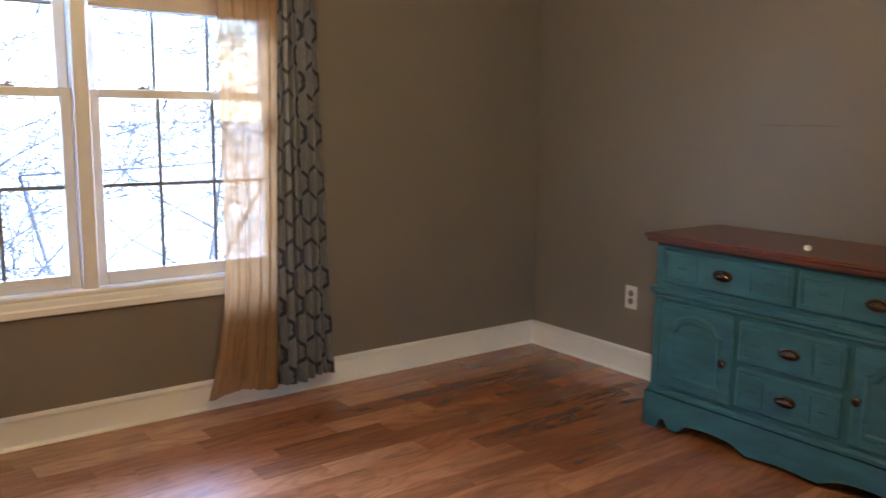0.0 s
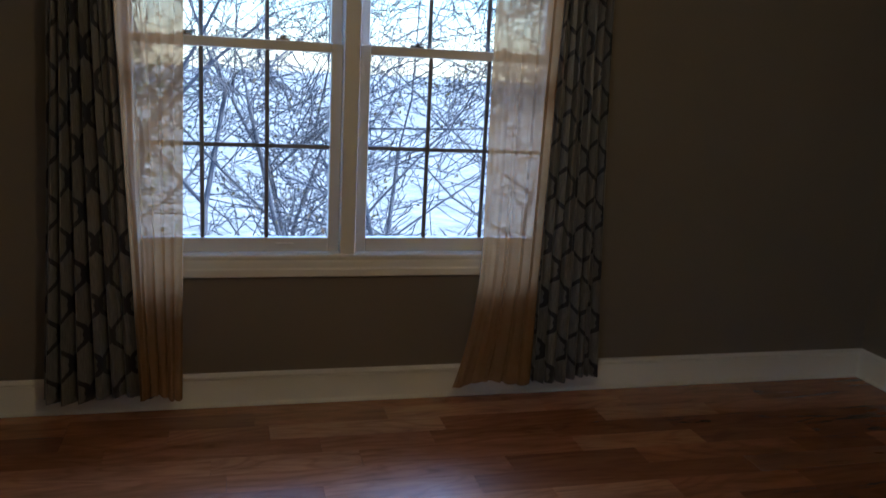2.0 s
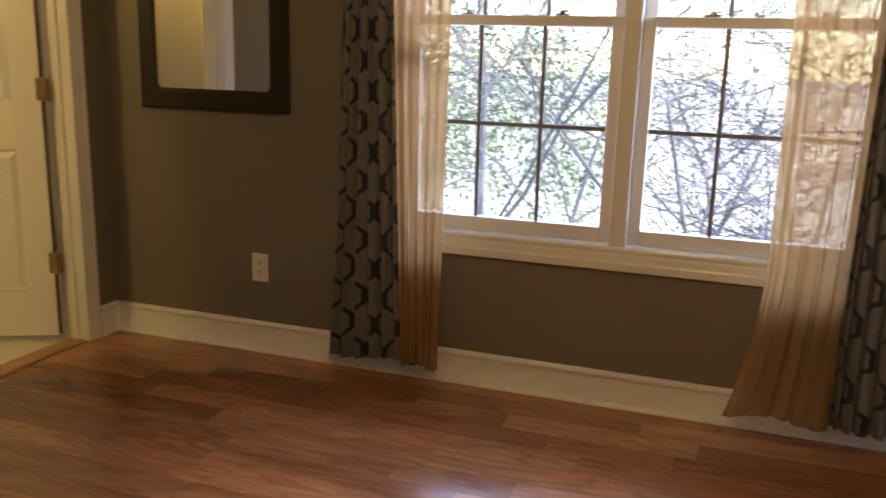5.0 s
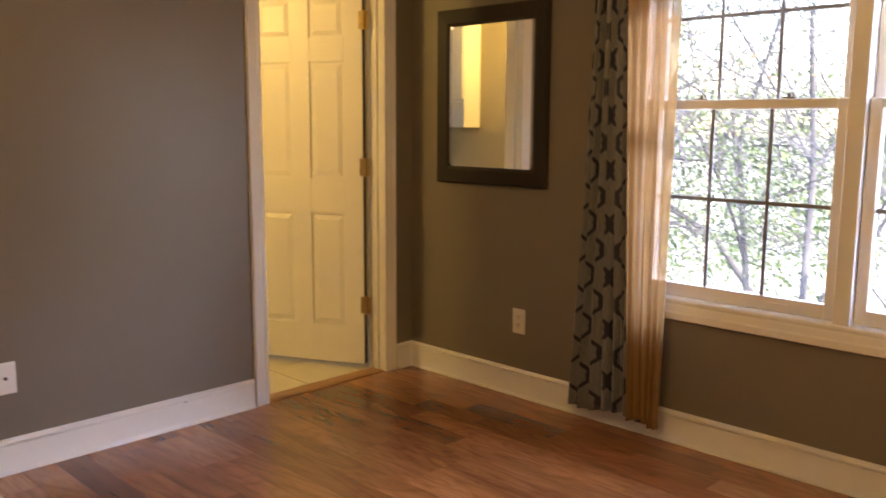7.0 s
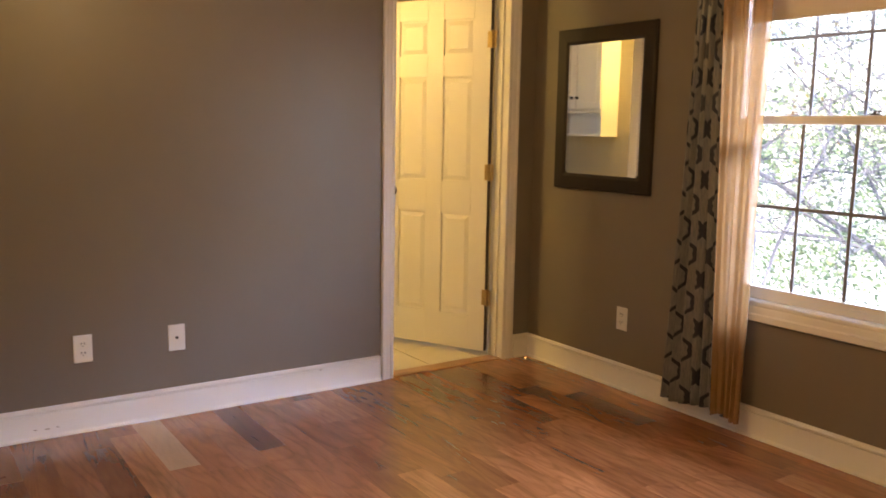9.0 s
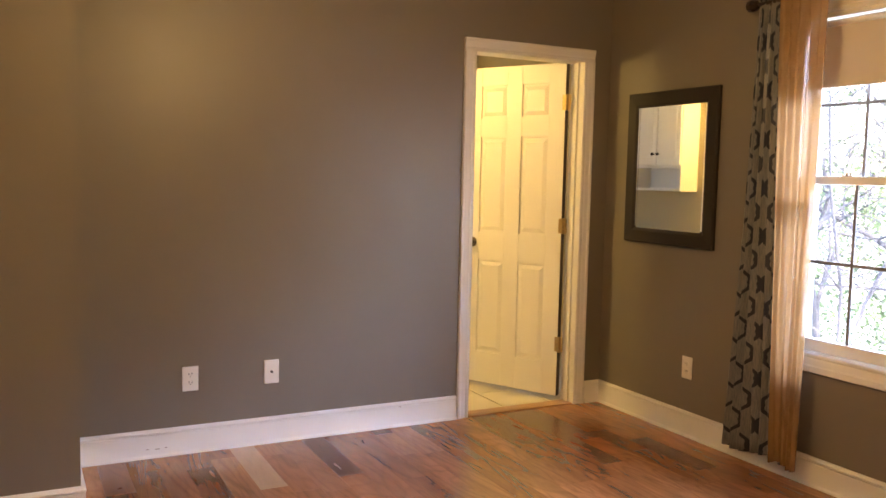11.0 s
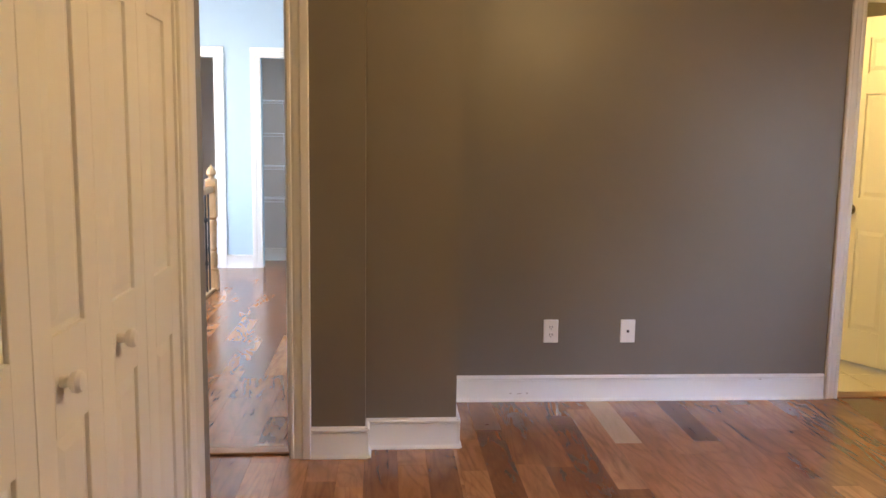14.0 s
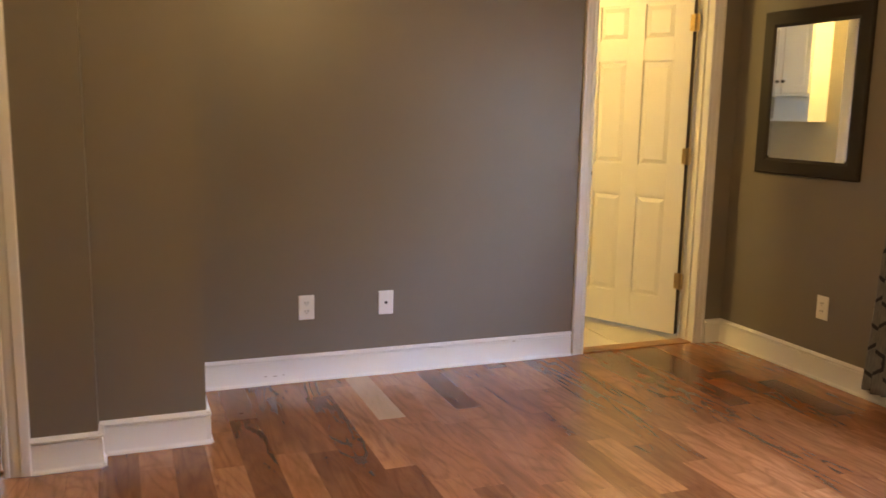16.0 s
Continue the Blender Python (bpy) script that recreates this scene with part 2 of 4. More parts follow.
def distressed():
    """Chalky turquoise with dark glaze in the grain and worn spots."""
    m, n, l, b = material("turquoise_chalk_paint", 0.42)
    v = coords(n, l, (6, 1.6, 6))
    a, c = noise_of(n, l, v, 3.0, 8, 0.7), noise_of(n, l, coords(n, l, (1, 1, 1)), 22, 6, 0.75)
    base = ramp(n, l, a, [(0.25, (0.018, 0.068, 0.084)), (0.6, (0.036, 0.122, 0.143)), (0.85, (0.060, 0.172, 0.188))])
    l.new(mix(n, l, ramp(n, l, c, [(0.66, (0, 0, 0)), (0.74, (0.8, 0.8, 0.8))]), base, (0.05, 0.045, 0.035)), b.inputs["Base Color"])
    bump(n, l, b, a, 0.2, 0.001)
    return m


TEAL = distressed()


# ---- building helpers ----
def box(bm, x0, x1, y0, y1, z0, z1, bevel=0.0, segs=1):
    r = bmesh.ops.create_cube(bm, size=1.0)
    vs = r["verts"]
    bmesh.ops.transform(bm, verts=vs, matrix=Matrix.Translation(((x0 + x1) / 2, (y0 + y1) / 2, (z0 + z1) / 2)) @ Matrix.Diagonal((abs(x1 - x0), abs(y1 - y0), abs(z1 - z0), 1)))
    if bevel:
        es = list({e for v in vs for e in v.link_edges})
        bmesh.ops.bevel(bm, geom=es, offset=bevel, segments=segs, affect="EDGES", clamp_overlap=True)
    return bm


def boxes(*rows, bevel=0.0):
    bm = bmesh.new()
    for r in rows:
        box(bm, *r, bevel=bevel)
    return bm


def finish(name, bm, mat, smooth=False):
    me = bpy.data.meshes.new(name)
    bmesh.ops.recalc_face_normals(bm, faces=bm.faces)
    bm.to_mesh(me)
    bm.free()
    if mat:
        me.materials.append(mat)
    if smooth:
        me.shade_smooth()
        me.set_sharp_from_angle(angle=radians(40))
    return me


def part(name, bm, mat, parent=None, label="", smooth=False, m=None):
    ob = new(name, finish(name, bm, mat, smooth))
    if parent:
        ob.parent = parent
    if m:
        ob.matrix_basis = m
    if label:
        tagged(ob, label)
    return ob


def structure(name, bm, mat, label, category, smooth=False):
    return tagged(part(name, bm, mat, smooth=smooth), label, category, kind="structure")


def thing(name, m, label, category, group=""):
    ob = new(name)
    ob.empty_display_size = 0.1
    ob.matrix_basis = m
    return tagged(ob, label, category, group)


def tube(bm, pts, radii, segs=8, caps=True):
    """A round tube through points, with a radius at each."""
    rings = []
    pts = [Vector(p) for p in pts]
    for k, p in enumerate(pts):
        d = (pts[min(k + 1, len(pts) - 1)] - pts[max(k - 1, 0)]).normalized()
        side = d.cross(Vector((0.31, 0.17, 0.93))).normalized()
        up = d.cross(side)
        r = radii[k] if isinstance(radii, (list, tuple)) else radii
        rings.append([bm.verts.new(p + r * (math.cos(2 * math.pi * j / segs) * side + math.sin(2 * math.pi * j / segs) * up)) for j in range(segs)])
    for a, b in zip(rings, rings[1:]):
        for j in range(segs):
            bm.faces.new((a[j], a[(j + 1) % segs], b[(j + 1) % segs], b[j]))
    if caps:
        bm.faces.new(rings[0][::-1])
        bm.faces.new(rings[-1])
    return bm


def lathe(bm, profile, segs=16, m=None):
    """Turned about z from (radius, height) pairs."""
    rings = []
    m = m or Matrix()
    for r, z in profile:
        rings.append([bm.verts.new(m @ Vector((r * math.cos(2 * math.pi * j / segs), r * math.sin(2 * math.pi * j / segs), z))) for j in range(segs)])
    for a, b in zip(rings, rings[1:]):
        for j in range(segs):
            bm.faces.new((a[j], a[(j + 1) % segs], b[(j + 1) % segs], b[j]))
    bm.faces.new(rings[0][::-1])
    bm.faces.new(rings[-1])
    return bm


def extrude(bm, outline, a, b, out):
    """A moulding: outline of (out, up) pairs run from a to b; out: the horizontal way it stands proud."""
    a, b, out = Vector(a), Vector(b), Vector(out)
    e0 = [bm.verts.new(a + out * o + Vector((0, 0, u))) for o, u in outline]
    e1 = [bm.verts.new(b + out * o + Vector((0, 0, u))) for o, u in outline]
    k = len(outline)
    for j in range(k):
        bm.faces.new((e0[j], e0[(j + 1) % k], e1[(j + 1) % k], e1[j]))
    bm.faces.new(e0[::-1])
    bm.faces.new(e1)
    return bm


BASE = [(0, 0), (0.025, 0), (0.025, 0.005), (0.020, 0.012), (0.015, 0.020), (0.013, 0.108), (0.009, 0.110), (0.009, 0.113), (0.019, 0.115), (0.019, 0.121), (0.014, 0.126), (0.009, 0.131), (0, 0.133)]


def baseboard(*runs):
    bm = bmesh.new()
    for a, b, out in runs:
        extrude(bm, BASE, a, b, out)
    return bm


def casing_strip(bm, a, b, across, proud, w=0.078):
    """Door casing between a and b; across: the way of its width, from the opening outwards; proud: away from the wall."""
    a, b, across, proud = Vector(a), Vector(b), Vector(across), Vector(proud)
    outline = [(0, 0), (0, 0.010), (0.006, 0.013), (0.016, 0.013), (0.020, 0.010), (0.030, 0.013), (0.050, 0.016), (0.058, 0.020), (w - 0.004, 0.020), (w, 0.016), (w, 0)]
    e0 = [bm.verts.new(a + across * s + proud * t) for s, t in outline]
    e1 = [bm.verts.new(b + across * s + proud * t) for s, t in outline]
    k = len(outline)
    for j in range(k):
        bm.faces.new((e0[j], e0[(j + 1) % k], e1[(j + 1) % k], e1[j]))
    bm.faces.new(e0[::-1])
    bm.faces.new(e1)
    return bm


def frame_opening(name, fixed, axis, lo, hi, top, proud, label, w=0.078):
    """Casing round an opening in a wall plane x=fixed or y=fixed, one part a side."""
    ob = tagged(new(name), label, "door casing", kind="structure")

    def at(s, z):
        return (fixed, s, z) if axis == "x" else (s, fixed, z)
    al = Vector((0, 1, 0)) if axis == "x" else Vector((1, 0, 0))
    pr = Vector((proud, 0, 0)) if axis == "x" else Vector((0, proud, 0))
    part("side_casing", casing_strip(bmesh.new(), at(lo, 0), at(lo, top), -al, pr, w), TRIM, ob)
    part("side_casing", casing_strip(bmesh.new(), at(hi, 0), at(hi, top), al, pr, w), TRIM, ob)
    part("head_casing", casing_strip(bmesh.new(), at(lo - w, top), at(hi + w, top), Vector((0, 0, 1)), pr, w), TRIM, ob)
    return ob

# ---- the rooms ----
N, E, W, YC = 3.675, 4.075, -0.572, -0.17          # inner faces of the walls
XA, XB, YB0, YB1 = 0.165, 0.062, 0.312, 0.700       # the stepped chase
CZ = 2.60
WX0, WX1, WZ0, WZ1 = 0.79, 2.475, 0.600, 2.10       # window opening
structure("wall_north", boxes((W - 0.12, WX0, N, N + 0.15, 0, CZ), (WX1, E + 0.12, N, N + 0.15, 0, CZ), (WX0, WX1, N, N + 0.15, 0, WZ0), (WX0, WX1, N, N + 0.15, WZ1, CZ)), WALL, "taupe painted wall around the twin window", "wall")
structure("wall_east", boxes((E, E + 0.12, -0.97, N, 0, CZ)), WALL, "taupe painted wall behind the dresser", "wall")
DY0, DY1, DZ = 2.755, 3.478, 2.035                    # bathroom doorway, clear
structure("wall_west", boxes((W - 0.12, W, YB1, DY0 - 0.02, 0, CZ), (W - 0.12, W, DY1 + 0.02, N, 0, CZ), (W - 0.12, W, DY0 - 0.02, DY1 + 0.02, DZ + 0.02, CZ)), WALL, "taupe painted wall with doorway to bathroom", "wall")
structure("wall_chase", boxes((W - 0.12, XB, YB0, YB1, 0, CZ)), WALL, "taupe painted boxed-out wall corner", "wall")
EY0, EY1 = -0.79, 0.0                                # hall doorway
structure("wall_entry", boxes((XA - 0.12, XA, EY1 + 0.02, YB0, 0, CZ), (XA - 0.12, XA, -0.85, EY0 - 0.02, 0, CZ), (XA - 0.12, XA, EY0 - 0.02, EY1 + 0.02, DZ + 0.02, CZ)), WALL, "taupe painted wall with open hall doorway", "wall")
CX0, CX1 = 1.205, 2.53                                # closet opening
structure("wall_closet", boxes((0.905, CX0, YC - 0.11, YC, 0, CZ), (CX1, E, YC - 0.11, YC, 0, CZ), (CX0, CX1, YC - 0.11, YC, 2.03, CZ)), WALL, "taupe painted wall around closet doors", "wall")
structure("wall_closet_end", boxes((0.905, 1.005, -0.85, YC - 0.11, 0, CZ)), WALL, "taupe painted closet end wall", "wall")
structure("wall_south", boxes((XA - 0.12, E, -0.97, -0.85, 0, CZ)), WALL, "plain taupe painted wall", "wall")
structure("ceiling", boxes((W - 0.12, E + 0.12, -0.97, N + 0.15, CZ, CZ + 0.1)), CEIL, "flat white painted ceiling", "ceiling")

structure("baseboard_north", baseboard(((W, N, 0), (E, N, 0), (0, -1, 0))), TRIM, "white moulded baseboard under the window wall", "baseboard", True)
structure("baseboard_east", baseboard(((E, YC, 0), (E, N, 0), (-1, 0, 0))), TRIM, "white moulded baseboard behind the dresser", "baseboard", True)
structure("baseboard_west", baseboard(((W, YB1, 0), (W, DY0 - 0.079, 0), (1, 0, 0)), ((W, DY1 + 0.079, 0), (W, N, 0), (1, 0, 0))), TRIM, "white moulded baseboard, scuffed in places", "baseboard", True)
structure("baseboard_chase", baseboard(((XB, YB0 + 0.002, 0), (XB, YB1 + 0.016, 0), (1, 0, 0)), ((W + 0.02, YB1, 0), (XB + 0.016, YB1, 0), (0, 1, 0))), TRIM, "white moulded baseboard on the boxed corner", "baseboard", True)
structure("baseboard_entry", baseboard(((XA, EY1 + 0.090, 0), (XA, YB0 + 0.012, 0), (1, 0, 0)), ((XB + 0.03, YB0, 0), (XA + 0.014, YB0, 0), (0, 1, 0))), TRIM, "short white moulded baseboard beside doorway", "baseboard", True)

for nm, axis, fx, lo, hi, top, pr, lab in (
        ("trim_bathroom_door", "x", W, DY0, DY1, DZ, 1, "white moulded casing round bathroom doorway"),
        ("trim_hall_door", "x", XA, EY0, EY1, DZ, 1, "white moulded casing round hall doorway"),
        ("trim_closet", "y", YC, CX0, CX1, 2.03, 1, "white moulded casing round closet opening")):
    frame_opening(nm, fx, axis, lo, hi, top, pr, lab, {"trim_bathroom_door": 0.072, "trim_hall_door": 0.09, "trim_closet": 0.14}[nm])
structure("jamb_bathroom", boxes((W - 0.122, W + 0.001, DY0 - 0.02, DY0, 0, DZ), (W - 0.122, W + 0.001, DY1, DY1 + 0.02, 0, DZ), (W - 0.122, W + 0.001, DY0 - 0.02, DY1 + 0.02, DZ, DZ + 0.02),
                                 (W - 0.075, W - 0.04, DY1 - 0.011, DY1, 0, DZ), (W - 0.075, W - 0.04, DY0, DY0 + 0.011, 0, DZ)), TRIM, "white painted door jamb with stop", "door jamb")
structure("jamb_hall", boxes((XA - 0.122, XA + 0.001, EY0 - 0.02, EY0, 0, DZ), (XA - 0.122, XA + 0.001, EY1, EY1 + 0.02, 0, DZ), (XA - 0.122, XA + 0.001, EY0 - 0.02, EY1 + 0.02, DZ, DZ + 0.02),
                             (XA - 0.08, XA - 0.045, EY1 - 0.011, EY1, 0, DZ)), TRIM, "white painted door jamb with stop", "door jamb")
structure("jamb_closet", boxes((CX0 - 0.001, CX0 + 0.016, YC - 0.112, YC + 0.001, 0, 2.03), (CX1 - 0.016, CX1 + 0.001, YC - 0.112, YC + 0.001, 0, 2.03)), TRIM, "white painted closet jamb", "door jamb")
tagged(part("strike_plate", boxes((XA - 0.035, XA - 0.008, EY1 - 0.004, EY1 + 0.001, 0.92, 0.98), bevel=0.001), NICKEL), "small nickel strike plate on the door jamb", "strike plate")

# hall
HZ, HX = 2.66, -4.89
structure("hall_wall_west", boxes((HX - 0.12, HX, -3.0, -2.05, 0, HZ), (HX - 0.12, HX, -1.270, -0.820, 0, HZ), (HX - 0.12, HX, -0.10, 0.31, 0, HZ), (HX - 0.12, HX, -2.05, -1.27, 2.06, HZ), (HX - 0.12, HX, -0.82, -0.10, 2.06, HZ)), HALLWALL, "pale blue hall wall with two doorways", "wall")
structure("hall_wall_north", boxes((HX - 0.12, XA - 0.12, 0.19, 0.31, 0, HZ)), HALLWALL, "plain pale blue hall wall", "wall")
# window opening added out of view to bring daylight into the hall
structure("hall_wall_south", boxes((HX - 0.12, -3.95, -3.12, -3.0, 0, HZ), (-1.25, 0.2, -3.12, -3.0, 0, HZ), (-3.95, -1.25, -3.12, -3.0, 0, 0.7), (-3.95, -1.25, -3.12, -3.0, 2.3, HZ)), HALLWALL, "pale blue hall wall with unseen window opening", "wall")
structure("hall_wall_east", boxes((XA - 0.12, XA, -3.12, -0.97, 0, HZ), (XA - 0.12, XA, -0.97, 0.19, CZ + 0.1, HZ)), HALLWALL, "plain pale blue hall wall", "wall")
structure("hall_ceiling", boxes((HX - 1.6, XA, -3.12, 0.31, HZ, HZ + 0.1)), CEIL, "white hall ceiling", "ceiling")
structure("baseboard_hall", baseboard(((HX, -1.172, 0), (HX, -0.918, 0), (1, 0, 0)), ((HX, 0.19, 0), (XA - 0.12, 0.19, 0), (0, -1, 0))), TRIM, "white moulded hall baseboard", "baseboard", True)
frame_opening("trim_hall_room", HX, "x", -2.05, -1.27, 2.06, 1, "white casing round far room doorway", 0.098)
frame_opening("trim_linen_closet", HX, "x", -0.82, -0.10, 2.06, 1, "white casing round linen closet opening", 0.098)
structure("linen_closet_wall", boxes((-5.47, -5.40, -0.95, 0.1, 0, HZ), (-5.40, HX - 0.12, -0.95, -0.89, 0, HZ), (-5.40, HX - 0.12, 0.0, 0.06, 0, HZ)), GREYWALL, "grey-beige linen closet walls", "wall")
structure("baseboard_linen", baseboard(((-5.40, -0.89, 0), (-5.40, 0.0, 0), (1, 0, 0))), TRIM, "white baseboard inside linen closet", "baseboard", True)
structure("far_room_wall", boxes((-6.5, -6.4, -3.0, -0.95, 0, HZ), (-6.4, -5.47, -1.05, -0.95, 0, HZ), (-6.4, HX - 0.12, -3.1, -3.0, 0, HZ)), GREYWALL, "grey-beige walls of the far room", "wall")

# bathroom
BX, BY0, BY1 = -3.3, 1.57, 4.3
# the north side's window opening is unseen, added for the fill lamp
structure("bathroom_wall", boxes((BX - 0.1, BX, BY0 - 0.1, BY1 + 0.1, 0, CZ), (BX, W - 0.12, BY0 - 0.1, BY0, 0, CZ), (BX, -2.9, BY1, BY1 + 0.1, 0, CZ), (-2.1, W - 0.12, BY1, BY1 + 0.1, 0, CZ), (-2.9, -2.1, BY1, BY1 + 0.1, 0, 1.1), (-2.9, -2.1, BY1, BY1 + 0.1, 2.1, CZ),
                                 (W - 0.124, W - 0.1205, BY0, DY0 - 0.08, 0, CZ), (W - 0.124, W - 0.1205, DY1 + 0.08, N + 0.15, 0, CZ), (W - 0.24, W - 0.12, N + 0.15, BY1, 0, CZ)), BATHWALL, "warm beige bathroom walls", "wall")
structure("bathroom_ceiling", boxes((BX - 0.1, W - 0.12, BY0 - 0.1, BY1 + 0.1, CZ, CZ + 0.1)), CEIL, "white bathroom ceiling", "ceiling")
structure("threshold_bathroom", boxes((W - 0.090, W + 0.004, DY0, DY1, -0.011, 0.006), bevel=0.003), THRESH, "oak threshold strip at bathroom door", "threshold")
structure("threshold_hall", boxes((XA - 0.10, XA - 0.03, EY0, EY1, 0.0, 0.012), bevel=0.004), THRESH, "oak threshold strip at hall door", "threshold")


# ---- window ----
def sash(root, x0, x1, z0, z1, y, lights, stile=0.042, low=0.055, high=0.036):
    s = part("sash", boxes((x0, x0 + stile, y, y + 0.034, z0, z1), (x1 - stile, x1, y, y + 0.034, z0, z1),
                           (x0 + stile, x1 - stile, y, y + 0.034, z0, z0 + low), (x0 + stile, x1 - stile, y, y + 0.034, z1 - high, z1), bevel=0.003), TRIM, root)
    gx0, gx1, gz0, gz1 = x0 + stile, x1 - stile, z0 + low, z1 - high
    p = part("pane", boxes((gx0 - 0.004, gx1 + 0.004, y + 0.016, y + 0.020, gz0 - 0.004, gz1 + 0.004)), PANE, s, "clear glass pane")
    p.visible_shadow = False
    for k in (1, 2):
        x = gx0 + (gx1 - gx0) * k / 3
        part("muntin", boxes((x - 0.008, x + 0.008, y + 0.006, y + 0.014, gz0, gz1), bevel=0.002), MUNTIN, s, "grey window grille bar")
    z = (gz0 + gz1) / 2
    part("muntin", boxes((gx0, gx1, y + 0.007, y + 0.013, z - 0.008, z + 0.008), bevel=0.002), MUNTIN, s, "grey window grille bar")
    return s


win = tagged(new("window_1"), "white twin double-hung window with grilles and sheer light", "window", kind="structure")
part("window_frame", boxes((WX0, WX0 + 0.025, N - 0.002, N + 0.15, WZ0, WZ1), (WX1 - 0.025, WX1, N - 0.002, N + 0.15, WZ0, WZ1), (WX0, WX1, N - 0.002, N + 0.15, WZ1 - 0.02, WZ1),
                           (WX0, WX1, N + 0.002, N + 0.15, WZ0 - 0.018, WZ0 + 0.001), (1.603, 1.662, N - 0.004, N + 0.15, WZ0, WZ1), bevel=0.002), TRIM, win)
bm = bmesh.new()
casing_strip(bm, (WX0 - 0.075, N, WZ0), (WX1 + 0.075, N, WZ0), (0, 0, -1), (0, -1, 0), 0.086)
part("window_sill", bm, TRIM, win, "white moulded trim under the sashes")
for x, s in ((WX0, -1), (WX1, 1)):
    part("side_casing", casing_strip(bmesh.new(), (x, N, WZ0), (x, N, WZ1), (s, 0, 0), (0, -1, 0), 0.075), TRIM, win)
part("head_casing", casing_strip(bmesh.new(), (WX0 - 0.075, N, WZ1), (WX1 + 0.075, N, WZ1), (0, 0, 1), (0, -1, 0), 0.075), TRIM, win)
for x0, x1, shade_z in ((WX0 + 0.028, 1.601, 1.79), (1.664, WX1 - 0.028, 1.715)):
    low = sash(win, x0, x1, WZ0 + 0.004, 1.392, N + 0.026, 6)
    sash(win, x0, x1, 1.355, WZ1 - 0.022, N + 0.064, 6, 0.042, 0.036, 0.05)
    for k in (0.28, 0.72):
        x = x0 + (x1 - x0) * k
        bm = boxes((x - 0.028, x + 0.028, N + 0.034, N + 0.052, 1.392, 1.401), bevel=0.003)
        lathe(bm, [(0.010, 0), (0.010, 0.010), (0.006, 0.013)], 10, pose(x, N + 0.043, 1.399))
        box(bm, x - 0.004, x + 0.030, N + 0.036, N + 0.043, 1.404, 1.411, 0.002)
        part("sash_lock", bm, NICKEL, low, "small metal sash lock")
    part("lift_rail", boxes(((x0 + x1) / 2 + 0.15, (x0 + x1) / 2 + 0.22, N + 0.020, N + 0.027, 0.634, 0.640), bevel=0.002), TRIM, low)
    shade = thing("roller_shade", pose((x0 + x1) / 2, N + 0.012, shade_z), "beige roller shade drawn partway down the window", "window shade", "roller shades")
    w = (x1 - x0) / 2
    part("shade_cloth", boxes((-w + 0.01, w - 0.01, 0, 0.0015, 0.0, 2.07 - shade_z)), SHADECLOTH, shade)
    part("hem_bar", boxes((-w + 0.01, w - 0.01, -0.003, 0.005, -0.012, 0.002), bevel=0.002), SHADECLOTH, shade)
    bm = bmesh.new()
    tube(bm, [(-w + 0.004, 0.0, 2.055 - shade_z), (w - 0.004, 0.0, 2.055 - shade_z)], 0.014, 12)
    part("roller", bm, WIREWHITE, shade, "white roller tube")


# ---- panelled doors ----
def panel_leaf(root, w, h, t, cols, rows, mat, stile=0.105):
    """A moulded panel door leaf, x 0..w, y 0..t: a core, stiles and rails, and raised panels on both faces."""
    bm = boxes((0.001, w - 0.001, t * 0.3, t * 0.7, 0.001, h - 0.001))
    pw = (w - stile * (cols + 1)) / cols
    rects = []
    for c in range(cols):
        x = stile + c * (pw + stile)
        for z0, z1 in rows:
            rects.append((x, x + pw, z0, z1))
    for c in range(cols + 1):
        x = c * (pw + stile)
        box(bm, x, x + stile, 0, t, 0, h, 0.0015)
    cuts = [0] + [z for r in rows for z in r] + [h]
    for z0, z1 in zip(cuts[0::2], cuts[1::2]):
        for c in range(cols):
            x = stile + c * (pw + stile)
            box(bm, x, x + pw, 0, t, z0, z1)
    leaf = part("door_leaf", bm, mat, root)
    for x0, x1, z0, z1 in rects:
        b2 = bmesh.new()
        for ya, yb in ((t * 0.3, 0.002), (t * 0.7, t - 0.002)):
            g = 0.012
            v0 = [b2.verts.new((x, ya, z)) for x, z in ((x0 + g, z0 + g), (x1 - g, z0 + g), (x1 - g, z1 - g), (x0 + g, z1 - g))]
            g = 0.036
            v1 = [b2.verts.new((x, yb, z)) for x, z in ((x0 + g, z0 + g), (x1 - g, z0 + g), (x1 - g, z1 - g), (x0 + g, z1 - g))]
            for j in range(4):
                b2.faces.new((v0[j], v0[(j + 1) % 4], v1[(j + 1) % 4], v1[j]))
            b2.faces.new(v1)
            b2.faces.new(v0[::-1])
        part("raised_panel", b2, mat, leaf)
    return leaf


door = thing("door_1", pose(W - 0.115, DY1 - 0.012, 0.026, 0, 0, 180 + 27), "white six-panel door standing ajar into the bathroom", "door")
door["kind"] = "structure"
leaf = panel_leaf(door, 0.700, 2.015, 0.035, 2, [(0.20, 0.80), (0.98, 1.58), (1.70, 1.90)], DOORPAINT)
leaf.matrix_basis = pose(0.008, 0, 0)
# thin dark strip puts the hinge gap's shade on the door edge
part("gap_shade_strip", boxes((0.0055, 0.0078, 0.0, 0.0345, 0.002, 2.013)), GAPSHADE, leaf, "dark strip for the shaded gap at the hinge edge", m=pose(-0.008, 0, 0))
